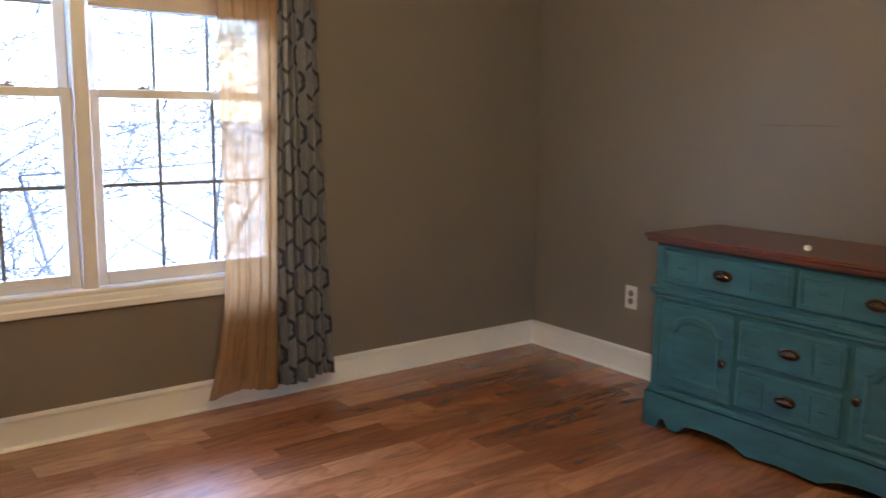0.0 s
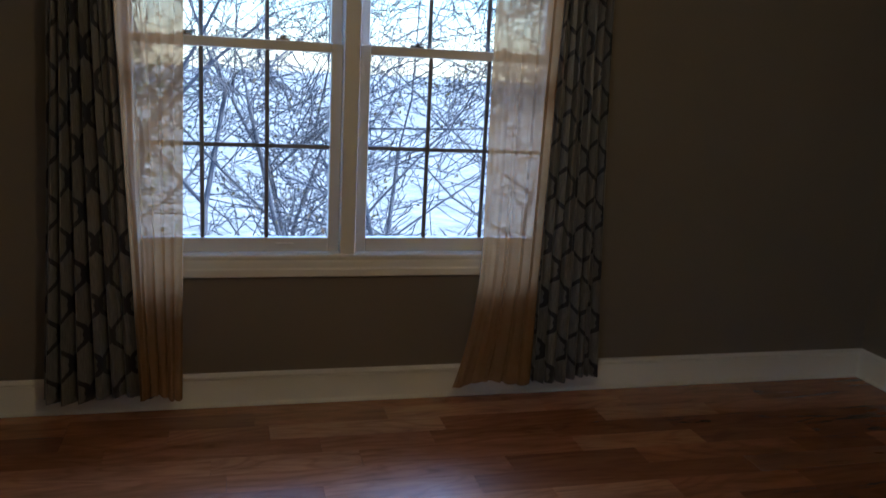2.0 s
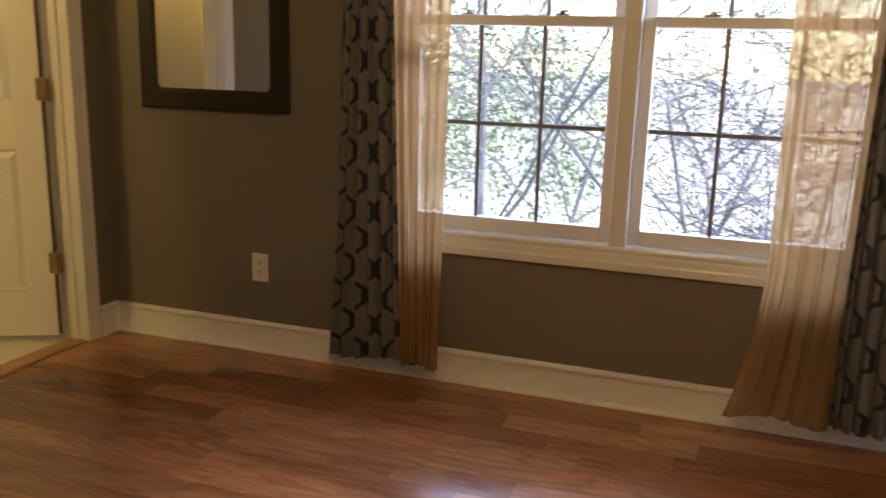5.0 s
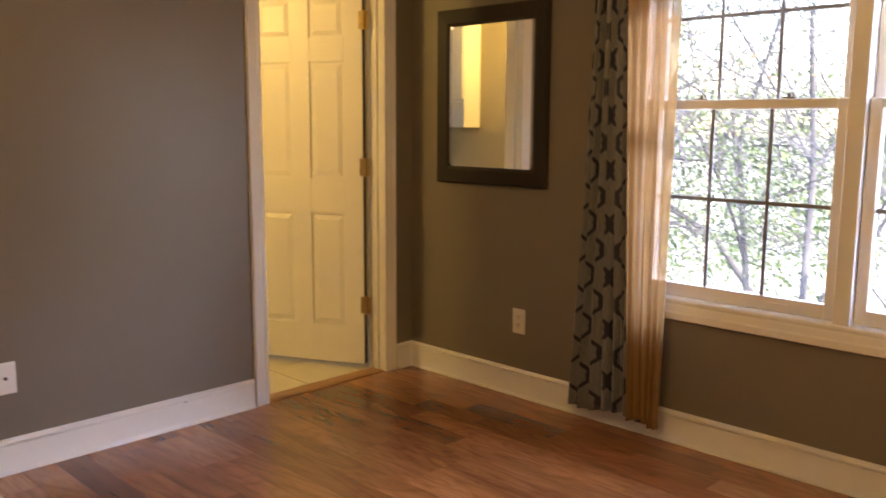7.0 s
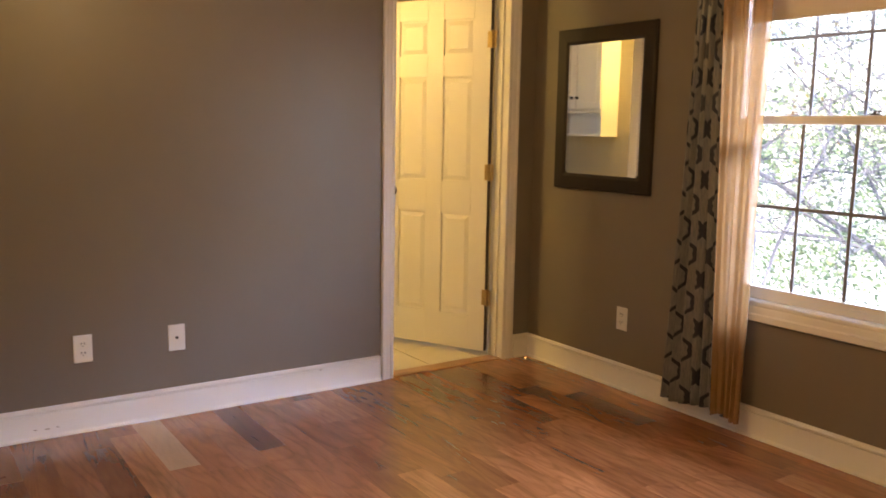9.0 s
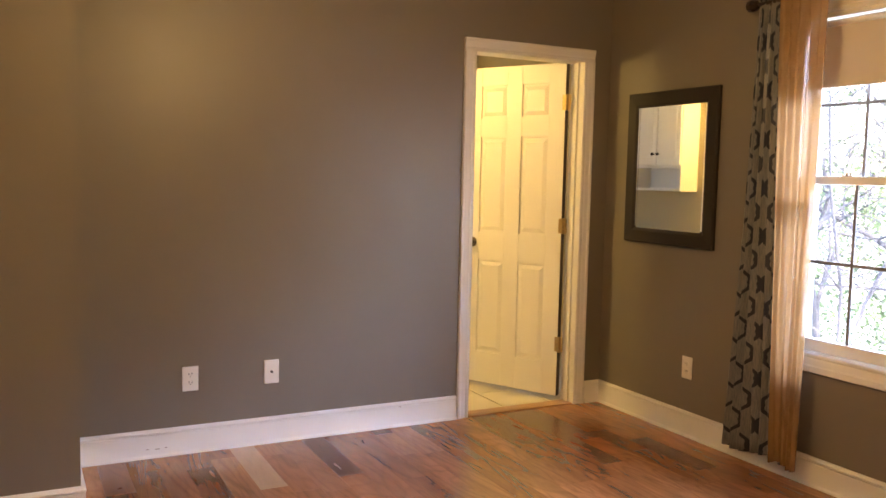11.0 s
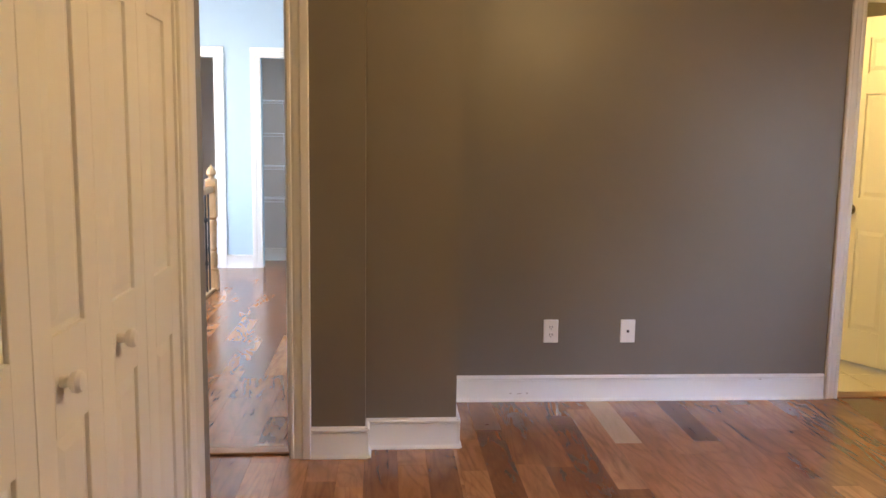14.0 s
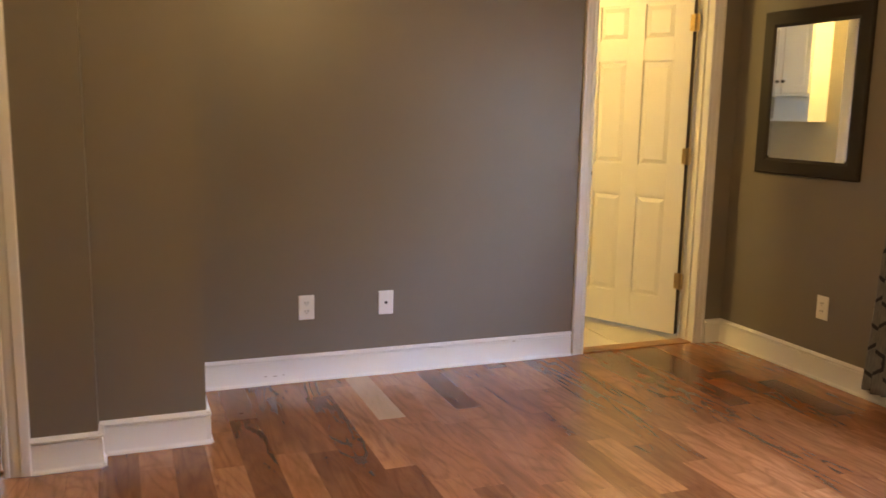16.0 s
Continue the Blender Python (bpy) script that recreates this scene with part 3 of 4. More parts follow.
for side in (-1, 1):
    bm = bmesh.new()
    y0 = -0.001 if side < 0 else 0.036
    lathe(bm, [(0.032, 0), (0.032, 0.005), (0.013, 0.010), (0.011, 0.028), (0.024, 0.036), (0.028, 0.048), (0.024, 0.060), (0.010, 0.065)], 20, pose(0.645, y0, 0.91, 90 if side < 0 else -90))
    part("door_knob", bm, NICKEL, door, "round satin nickel door knob", True)
for z in (0.321, 1.044, 1.781):
    bm = bmesh.new()
    tube(bm, [(-0.007, 0.041, z - 0.048), (-0.007, 0.041, z + 0.048)], 0.0085, 10)
    box(bm, -0.030, 0.026, 0.0358, 0.0385, z - 0.045, z + 0.045, 0.001)
    part("hinge", bm, BRASS, door, "brass butt hinge")

closet = thing("closet_doors", pose(CX0 + 0.018, YC - 0.030, 0.012), "white panelled bifold closet doors, closed, with round knobs", "closet door")
LW = (CX1 - CX0 - 0.036) / 4 - 0.003
for k in range(4):
    leaf = panel_leaf(closet, LW, 2.0, 0.030, 1, [(0.16, 0.79), (0.97, 1.60), (1.71, 1.90)], DOORPAINT, 0.080)
    leaf.matrix_basis = pose(k * (LW + 0.003), -0.006, 0)
    if k in (1, 2):
        bm = bmesh.new()
        lathe(bm, [(0.011, 0), (0.010, 0.014), (0.018, 0.020), (0.021, 0.030), (0.017, 0.038), (0.006, 0.041)], 18, pose(LW / 2 + 0.05, 0.030, 0.885, -90))
        part("knob", bm, DOORPAINT, leaf, "round cream wooden knob", True)


# ---- wall plates ----
def wall_plate(m, kind, label, face=PLASTIC):
    ob = thing("wall_outlet" if kind == "duplex" else "cable_outlet", m, label, "outlet", "outlets")
    part("cover_plate", boxes((-0.038, 0.038, 0, 0.006, -0.060, 0.060), bevel=0.003), PLASTIC, ob)
    if kind == "duplex":
        for z in (-0.020, 0.020):
            bm = bmesh.new()
            lathe(bm, [(0.0165, 0.0), (0.0165, 0.0025)], 20, pose(0, 0.0058, z, -90))
            sock = part("socket", bm, face, ob)
            part("slot", boxes((-0.0085, -0.0050, 0.0080, 0.0088, z - 0.001, z + 0.009), (0.0050, 0.0085, 0.0080, 0.0088, z - 0.001, z + 0.008), (-0.002, 0.002, 0.0080, 0.0088, z - 0.010, z - 0.006)), SLOT, sock)
    else:
        bm = bmesh.new()
        lathe(bm, [(0.007, 0.0), (0.007, 0.004), (0.0045, 0.004), (0.0045, 0.010)], 14, pose(0, 0.0055, 0, -90))
        part("coax_jack", bm, SLOT, ob, "dark threaded coax jack")
    return ob


wall_plate(pose(W, 1.230, 0.362, 0, 0, -90), "duplex", "white duplex outlet on taupe wall above baseboard")
wall_plate(pose(W, 1.626, 0.362, 0, 0, -90), "coax", "white cable outlet plate on taupe wall")
wall_plate(pose(0.176, N, 0.366, 0, 0, 180), "duplex", "white duplex outlet on taupe wall beside curtain")
wall_plate(pose(E, 2.955, 0.400, 0, 0, 90), "duplex", "white outlet plate with brown sockets beside dresser", TANPLASTIC)

# scuffs on the east wall where something hung
tagged(part("wall_scuff", boxes((E - 0.001, E, 1.93, 2.30, 1.2865, 1.2885), (E - 0.001, E, 1.98, 2.12, 1.291, 1.293)), SCUFF), "thin dark scuff line on the taupe wall", "scuff mark")

# ---- wall mirror ----
mir = thing("wall_mirror", pose(-0.017, N, 1.424), "rectangular wall mirror in dark espresso wood frame", "mirror")
MW, MH, MF = 0.346, 0.418, 0.082
for c in range(4):
    # a mitred rail along the bottom, turned to each side in turn
    hl, hs = (MW, MH) if c % 2 == 0 else (MH, MW)
    bm = bmesh.new()
    prof = [(0.0, -0.002), (0.0, -0.020), (0.006, -0.027), (MF - 0.016, -0.024), (MF, -0.016), (MF, -0.002)]
    e0 = [bm.verts.new((-hl + o, d, -hs + o)) for o, d in prof]
    e1 = [bm.verts.new((hl - o, d, -hs + o)) for o, d in prof]
    for q in range(6):
        bm.faces.new((e0[q], e0[(q + 1) % 6], e1[(q + 1) % 6], e1[q]))
    bm.faces.new(e0[::-1])
    bm.faces.new(e1)
    part("frame_rail", bm, BLACKWOOD, mir, m=pose(0, 0, 0, 0, 90 * c, 0))
part("mirror_glass", boxes((-MW + MF - 0.004, MW - MF + 0.004, -0.014, -0.008, -MH + MF - 0.004, MH - MF + 0.004)), MIRROR, mir, "clear silvered mirror glass")
part("bevel_strip", boxes((-MW + MF, -MW + MF + 0.010, -0.0155, -0.0142, -MH + MF, MH - MF), (MW - MF - 0.010, MW - MF, -0.0155, -0.0142, -MH + MF, MH - MF),
                          (-MW + MF, MW - MF, -0.0155, -0.0142, -MH + MF, -MH + MF + 0.010)), MIRROR, mir, "bevelled mirror edge")


# ---- curtains ----
def cloth(name, mat, parent, xs_top, xs_bot, z_top, z_bot, y, folds, amp, seed, stuff_width=None, flare=None, lean=0.0):
    """A hanging cloth in soft folds: a grid with thickness, UV in metres of cloth."""
    rnd = random.Random(seed)
    ph = [rnd.uniform(-0.5, 0.5) for _ in range(folds + 2)]
    nu, nv = folds * 12, 60
    bm = bmesh.new()
    uvl = bm.loops.layers.uv.new("UVMap")
    grid, us = [], []
    for j in range(nv + 1):
        v = j / nv
        z = z_top + (z_bot - z_top) * v
        x0, x1 = xs_top[0] + (xs_bot[0] - xs_top[0]) * v ** 1.2, xs_top[1] + (xs_bot[1] - xs_top[1]) * v ** 1.2
        if flare:
            x0 += flare[0] * max(0, v - 0.72) ** 2 / 0.0784
            x1 += flare[1] * max(0, v - 0.72) ** 2 / 0.0784
        row, ulist, acc, last = [], [], 0.0, None
        for i in range(nu + 1):
            u = i / nu
            f = u * folds
            k = int(f)
            a = amp * (0.75 + 0.5 * ph[min(k, folds)]) * (0.7 + 0.5 * v)
            wob = 0.16 * math.sin(2.1 * v + 5 * ph[k % folds])
            p = Vector((x0 + (x1 - x0) * (u + 0.02 * math.sin(2 * math.pi * f + 1) + 0.012 * math.sin(9 * u + 3 * v)), y + a * math.sin(2 * math.pi * (f + wob)) + 0.25 * a * math.sin(4.3 * math.pi * f + 3 * v) + lean * v,
                        z + 0.012 * math.sin(2.2 * math.pi * u + seed) * v))
            if last:
                acc += (p - last).length
            last = p
            row.append(bm.verts.new(p))
            ulist.append(acc)
        grid.append(row)
        us.append(ulist)
    total = stuff_width or us[0][-1]
    for j in range(nv):
        for i in range(nu):
            f = bm.faces.new((grid[j][i], grid[j + 1][i], grid[j + 1][i + 1], grid[j][i + 1]))
            for lp, (jj, ii) in zip(f.loops, ((j, i), (j + 1, i), (j + 1, i + 1), (j, i + 1))):
                lp[uvl].uv = (us[jj][ii] / us[jj][-1] * total, grid[jj][ii].co.z)
    ob = part(name, bm, mat, parent, smooth=True)
    s = ob.modifiers.new("thick", "SOLIDIFY")
    s.thickness = 0.0012
    return ob


RZ, RY = 2.175, N - 0.105
rod = thing("curtain_rod", pose(1.63, RY, RZ), "dark metal double curtain rod above the window", "curtain rod")
bm = bmesh.new()
tube(bm, [(-1.0, 0, 0), (1.0, 0, 0)], 0.0095, 12)
part("front_rod", bm, RODMETAL, rod, smooth=True)
bm = bmesh.new()
tube(bm, [(-0.98, 0.055, -0.02), (0.98, 0.055, -0.02)], 0.007, 10)
part("back_rod", bm, RODMETAL, rod, smooth=True)
for s in (-1, 1):
    bm = bmesh.new()
    lathe(bm, [(0.012, 0), (0.020, 0.006), (0.030, 0.030), (0.026, 0.055), (0.004, 0.080)], 8, pose(s * 1.0, 0, 0, 0, 90 * s))
    part("finial", bm, RODMETAL, rod, "faceted dark finial")
for x in (-0.92, 0.92):
    part("bracket", boxes((x - 0.008, x + 0.008, -0.004, 0.105, -0.034, -0.016), (x - 0.014, x + 0.014, 0.098, 0.105, -0.06, 0.03), (x - 0.006, x + 0.006, -0.012, 0.010, -0.020, -0.009), bevel=0.002), RODMETAL, rod)

for nm, x0, x1, b0, b1, sd in (("patterned_curtain", 0.635, 0.80, 0.535, 0.915, 3), ("patterned_curtain", 2.36, 2.585, 2.34, 2.68, 8)):
    c = thing(nm, pose(0, 0, 0), "grey drape with navy trellis pattern hanging beside window", "curtain", "patterned drapes")
    cloth("drape_panel", TRELLIS, c, (x0, x1), (b0, b1), RZ + 0.03, 0.085, RY + 0.008, 7, 0.025, sd, stuff_width=0.54)
for nm, x0, x1, b0, b1, sd, fl in (("sheer_curtain", 0.80, 1.05, 0.875, 1.02, 5, (0, 0)), ("sheer_curtain", 2.11, 2.385, 2.13, 2.36, 11, (-0.095, 0.0))):
    c = thing(nm, pose(0, 0, 0), "sheer gold voile curtain panel gathered at window", "curtain", "sheer curtains")
    cloth("voile_panel", SHEER, c, (x0, x1), (b0, b1), RZ + 0.01, 0.105, RY - 0.060, 5, 0.009, sd, flare=fl)

# ---- ceiling lamp of the bedroom ----
cl = thing("ceiling_light", pose(1.75, 1.5, CZ), "flush ceiling light with glass bowl shade", "ceiling light")
bm = bmesh.new()
lathe(bm, [(0.075, -0.001), (0.075, -0.02), (0.03, -0.035), (0.02, -0.06)], 24)
part("canopy", bm, NICKEL, cl, smooth=True)
b2 = thing("wall_sconce", pose(-1.22, BY0, 2.02), "satin nickel bathroom wall sconce with bare bulb", "wall light")
bm = bmesh.new()
lathe(bm, [(0.055, 0.001), (0.055, 0.012), (0.020, 0.022)], 24, pose(0, 0, 0, -90))
part("back_plate", bm, NICKEL, b2, smooth=True)
bm = bmesh.new()
tube(bm, [(0, 0.02, 0), (0, 0.12, 0), (0, 0.17, 0.0)], 0.010, 10)
part("arm", bm, NICKEL, b2, smooth=True)

# small scuffs on the west baseboard
for y, z, w in ((1.03, 0.042, 0.012), (1.075, 0.040, 0.020), (1.115, 0.042, 0.010), (2.33, 0.108, 0.014)):
    tagged(part("scuff_mark", boxes((W + 0.0142, W + 0.0150, y - w / 2, y + w / 2, z - 0.002, z + 0.002)), CHIP), "small brown scuff chipped in the white baseboard", "scuff mark", "baseboard scuffs")


# ---- dresser ----
def drawer_front(root, y0, y1, z0, z1, panels, pull=True):
    f = part("drawer", boxes((-0.020, 0.0, y0, y1, z0, z1), bevel=0.010), TEAL, root)
    w = (y1 - y0) / panels
    for k in range(panels):
        if panels > 1 and k == 1:
            continue
        a, b = y0 + k * w + 0.020, y0 + (k + 1) * w - 0.020
        rim = 0.006
        part("panel_bead", boxes((-0.0235, -0.0195, a, b, z0 + 0.022, z0 + 0.022 + rim), (-0.0235, -0.0195, a, b, z1 - 0.022 - rim, z1 - 0.022),
                                 (-0.0235, -0.0195, a, a + rim, z0 + 0.022 + rim, z1 - 0.022 - rim), (-0.0235, -0.0195, b - rim, b, z0 + 0.022 + rim, z1 - 0.022 - rim), bevel=0.0015), TEAL, f)
        part("worn_spot", boxes((-0.0206, -0.0196, (a + b) / 2 - 0.018, (a + b) / 2 + 0.018, (z0 + z1) / 2 - 0.003, (z0 + z1) / 2 + 0.003)), WORN, f, "dark worn spot in paint")
    if pull:
        part("pull_base", boxes((-0.0225, -0.0195, (y0 + y1) / 2 - 0.03, (y0 + y1) / 2 + 0.03, (z0 + z1) / 2 - 0.006, (z0 + z1) / 2 + 0.006), bevel=0.001), BRONZE, f)
        bm = bmesh.new()
        yc, zc = (y0 + y1) / 2, (z0 + z1) / 2
        lathe(bm, [(0.044, 0), (0.044, 0.002), (0.034, 0.005)], 24, pose(-0.0205, yc, zc, 0, -90) @ Matrix.Diagonal((0.5, 1, 1, 1)))
        part("back_plate", bm, BRONZE, f, "dark bronze oval back plate", True)
        bm = bmesh.new()
        ring = []
        for k in range(13):
            a = math.pi * k / 12
            ring.append([bm.verts.new((-0.024 - 0.022 * math.sin(math.pi / 2 * q / 4) * math.sin(a) ** 0.7, yc + 0.038 * math.cos(a), zc - 0.008 + 0.026 * math.cos(math.pi / 2 * q / 4) * math.sin(a))) for q in range(5)])
        for a, b in zip(ring, ring[1:]):
            for q in range(4):
                bm.faces.new((a[q], a[q + 1], b[q + 1], b[q]))
        cup = part("handle", bm, BRONZE, f, "dark bronze cup pull", True)
        cup.modifiers.new("thick", "SOLIDIFY").thickness = 0.002
    return f


def cupboard_door(root, y0, y1, z0, z1, knob_y):
    """A cupboard door with an arched raised panel."""
    f = part("cupboard_door", boxes((-0.018, 0.0, y0, y1, z0, z1), bevel=0.006), TEAL, root)
    a, b, c, d = y0 + 0.055, y1 - 0.055, z0 + 0.05, z1 - 0.105
    mid, half = (a + b) / 2, (b - a) / 2
    path = [(a, c), (b, c), (b, d), (b - 0.018, d + 0.004), (b - 0.026, d + 0.012)]
    for k in range(9):
        t = math.pi * k / 8
        path.append((mid + (half - 0.030) * math.cos(t), d + 0.014 + 0.040 * math.sin(t)))
    path += [(a + 0.026, d + 0.012), (a + 0.018, d + 0.004), (a, d)]
    bm = bmesh.new()
    def ring(inset, x):
        out = []
        for y, z in path:
            out.append(bm.verts.new((x, mid + (y - mid) * (1 - inset / half), (c + d) / 2 + (z - (c + d) / 2) * (1 - inset / (d - c) * 2))))
        return out
    r0, r1, r2, r3 = ring(-0.014, -0.0178), ring(-0.008, -0.0260), ring(0.004, -0.0262), ring(0.012, -0.0190)
    k = len(path)
    for p, q in ((r0, r1), (r1, r2), (r2, r3)):
        for j in range(k):
            bm.faces.new((p[j], p[(j + 1) % k], q[(j + 1) % k], q[j]))
    bm.faces.new(r3)
    part("arched_panel", bm, TEAL, f)
    bm = bmesh.new()
    lathe(bm, [(0.007, 0), (0.007, 0.012), (0.015, 0.017), (0.017, 0.024), (0.010, 0.030)], 16, pose(-0.018, knob_y, (z0 + z1) / 2 - 0.01, 0, -90))
    part("knob", bm, BRONZE, f, "small dark bronze knob", True)


DL, DD = 0.645, 0.475        # half length, depth
dresser = thing("dresser", pose(3.592, 1.795, 0) @ Matrix.Diagonal((1, 1, 1.030, 1)), "distressed turquoise dresser with red mahogany top", "dresser")
part("body", boxes((0.0, DD, -DL + 0.008, DL - 0.008, 0.13, 0.763), bevel=0.003), TEAL, dresser)
# dark strip drawn in for the shade below the overhanging top
part("shadow_strip", boxes((-0.003, DD, -DL + 0.010, DL - 0.010, 0.763, 0.778)), BLACKWOOD, dresser, "dark shadow strip under the top")
bm = bmesh.new()
box(bm, -0.045, DD + 0.004, -DL - 0.036, DL + 0.036, 0.792, 0.810, 0.007, 3)
box(bm, -0.034, DD, -DL - 0.024, DL + 0.024, 0.777, 0.793, 0.005, 2)
part("top", bm, MAHOGANY, dresser, "polished red mahogany top", True)
part("waist_moulding", boxes((-0.020, DD, -DL - 0.010, DL + 0.010, 0.565, 0.590), (-0.012, DD, -DL + 0.006, DL - 0.006, 0.545, 0.566), bevel=0.006), TEAL, dresser)
part("base_moulding", boxes((-0.016, DD, -DL + 0.004, DL - 0.004, 0.140, 0.168), bevel=0.008), TEAL, dresser)


def skirt(bm, length, x0, x1):
    """Scalloped plinth: bracket feet, ogee notches and a low middle drop."""
    n = 160
    top, bot = [], []
    for k in range(n + 1):
        s = abs(2 * k / n - 1)                  # 0 in the middle, 1 at the ends
        if s > 0.885:
            z = 0.0
        elif s > 0.805:
            z = 0.044 * math.sin(math.pi * (0.885 - s) / 0.08) ** 0.6
        elif s > 0.72:
            z = 0.008
        elif s > 0.65:
            z = 0.008 + 0.036 * math.sin(math.pi / 2 * (0.72 - s) / 0.07)
        elif s > 0.34:
            z = 0.044 + 0.008 * math.sin(math.pi * (0.65 - s) / 0.31)
        elif s > 0.24:
            z = 0.018 + 0.026 * (s - 0.24) / 0.10
        else:
            z = 0.018 + 0.004 * math.cos(math.pi * s / 0.24)
        y = -length + 2 * length * k / n
        bot.append((bm.verts.new((x0, y, z)), bm.verts.new((x1, y, z))))
        top.append((bm.verts.new((x0, y, 0.142)), bm.verts.new((x1, y, 0.142))))
    for k in range(n):
        bm.faces.new((bot[k][0], bot[k + 1][0], top[k + 1][0], top[k][0]))
        bm.faces.new((bot[k][1], top[k][1], top[k + 1][1], bot[k + 1][1]))
        bm.faces.new((bot[k][0], bot[k][1], bot[k + 1][1], bot[k + 1][0]))
    bm.faces.new((bot[0][0], top[0][0], top[0][1], bot[0][1]))
    bm.faces.new((bot[n][0], bot[n][1], top[n][1], top[n][0]))
    return bm


part("skirt", skirt(bmesh.new(), DL + 0.004, -0.020, 0.004), TEAL, dresser)
for s in (-1, 1):
    y = s * (DL - 0.012)
    part("side_skirt", boxes((0.004, DD, y - 0.012, y + 0.012, 0.05, 0.142), (0.004, 0.12, y - 0.012, y + 0.012, 0.0, 0.06), (DD - 0.12, DD, y - 0.012, y + 0.012, 0.0, 0.06)), TEAL, dresser)
part("corner_post", boxes((-0.006, 0.0, DL - 0.050, DL - 0.020, 0.168, 0.545), bevel=0.002), TEAL, dresser)
part("corner_post", boxes((-0.006, 0.0, -DL + 0.020, -DL + 0.050, 0.168, 0.545), bevel=0.002), TEAL, dresser)
drawer_front(dresser, 0.008, 0.592, 0.612, 0.757, 3)
drawer_front(dresser, -0.592, -0.008, 0.612, 0.757, 3)
drawer_front(dresser, -0.215, 0.215, 0.368, 0.530, 3)
drawer_front(dresser, -0.215, 0.215, 0.190, 0.352, 3)
cupboard_door(dresser, 0.240, 0.585, 0.185, 0.535, 0.268)
cupboard_door(dresser, -0.585, -0.240, 0.185, 0.535, -0.268)
bm = bmesh.new()
lathe(bm, [(0.011, 0), (0.014, 0.006), (0.012, 0.016), (0.004, 0.020)], 12)
tri = part("drawer_knob", bm, PLASTIC, None, smooth=True, m=pose(3.70, 1.83, 0.8345))
tagged(tri, "small loose white knob lying on the dresser", "knob")

# ---- bathroom cabinet ----
cab = thing("wall_cabinet", pose(-2.275, BY0, 1.265), "white bathroom wall cabinet with two doors and open cubby", "cabinet")
part("carcass", boxes((-0.30, -0.282, 0.001, 0.19, 0, 0.83), (0.282, 0.30, 0.001, 0.19, 0, 0.83), (-0.282, 0.282, 0.001, 0.19, 0, 0.02), (-0.282, 0.282, 0.001, 0.19, 0.20, 0.222),
                      (-0.282, 0.282, 0.001, 0.19, 0.808, 0.83), (-0.282, 0.282, 0.001, 0.012, 0.02, 0.808)), DOORPAINT, cab)
for s in (-1, 1):
    d = part("cabinet_door", boxes((min(s * 0.003, s * 0.296), max(s * 0.003, s * 0.296), 0.191, 0.208, 0.225, 0.826), bevel=0.003), DOORPAINT, cab)
    x0, x1 = sorted((s * 0.055, s * 0.245))
    part("raised_panel", boxes((x0, x1, 0.207, 0.212, 0.28, 0.77), bevel=0.004), DOORPAINT, d)
    bm = bmesh.new()
    lathe(bm, [(0.006, 0), (0.006, 0.012), (0.014, 0.016), (0.013, 0.026)], 12, pose(s * 0.032, 0.208, 0.32, -90))
    part("knob", bm, BRONZE, d, "small dark knob", True)

# ---- hall: newel, rail and linen shelves ----
nx, ny = -3.70, -1.075
newel = thing("stair_railing", pose(nx, ny, 0), "honey oak newel and handrail with black iron balusters", "railing")
bm = boxes((-0.046, 0.046, -0.046, 0.046, 0, 0.16), (-0.044, 0.044, -0.044, 0.044, 0.62, 0.93), bevel=0.004)
lathe(bm, [(0.044, 0.16), (0.046, 0.175), (0.032, 0.19), (0.040, 0.21), (0.040, 0.30), (0.026, 0.33), (0.038, 0.35), (0.030, 0.37), (0.038, 0.55), (0.042, 0.58), (0.030, 0.60), (0.044, 0.62)], 20)
lathe(bm, [(0.050, 0.93), (0.050, 0.945), (0.022, 0.955), (0.020, 0.968), (0.040, 0.985), (0.042, 1.005), (0.028, 1.030), (0.010, 1.055), (0.004, 1.07)], 20)
part("newel_post", bm, OAK, newel, smooth=True)
bm = bmesh.new()
tube(bm, [(0.04, 0, 0.86), (0.3, 0, 0.86), (2.8, 0, 0.86)], 0.032, 10)
part("handrail", bm, OAK, newel, smooth=True)
part("shoe_rail", boxes((0.046, 2.8, -0.025, 0.025, 0, 0.02), bevel=0.003), OAK, newel)
for k in range(24):
    x = 0.14 + 0.11 * k
    bm = boxes((x - 0.007, x + 0.007, -0.007, 0.007, 0.018, 0.84))
    if k % 2 == 0:
        for s in (-1, 1):
            tube(bm, [(x, 0, 0.40), (x + s * 0.020, 0, 0.45), (x + s * 0.022, 0, 0.52), (x, 0, 0.58)], 0.004, 5)
    else:
        for zz in (0.26, 0.62):
            box(bm, x - 0.014, x + 0.014, -0.014, 0.014, zz - 0.02, zz + 0.02, 0.006)
    part("baluster", bm, IRON, newel, "black wrought iron baluster")

for z in (0.675, 1.005, 1.335, 1.665):
    sh = thing("wire_shelf", pose(-5.40, -0.44, z), "white coated wire shelf in linen closet", "wire shelf", "linen closet shelves")
    for x, zz in ((0.004, 0), (0.15, 0), (0.30, 0), (0.30, -0.03)):
        part("rail", tube(bmesh.new(), [(x, -0.44, zz), (x, 0.43, zz)], 0.0045, 5), WIREWHITE, sh)
    bm = bmesh.new()
    for k in range(34):
        y = -0.43 + 0.026 * k
        tube(bm, [(0.004, y, 0.003), (0.302, y, 0.003), (0.302, y, -0.03)], 0.0018, 4)
    tagged(part("wires", bm, WIREWHITE, sh), kind="stuff")
    for y in (-0.20, 0.30):
        bm = bmesh.new()
        tube(bm, [(0.004, y, -0.22), (0.28, y, -0.005)], 0.004, 5)
        part("brace", bm, WIREWHITE, sh)

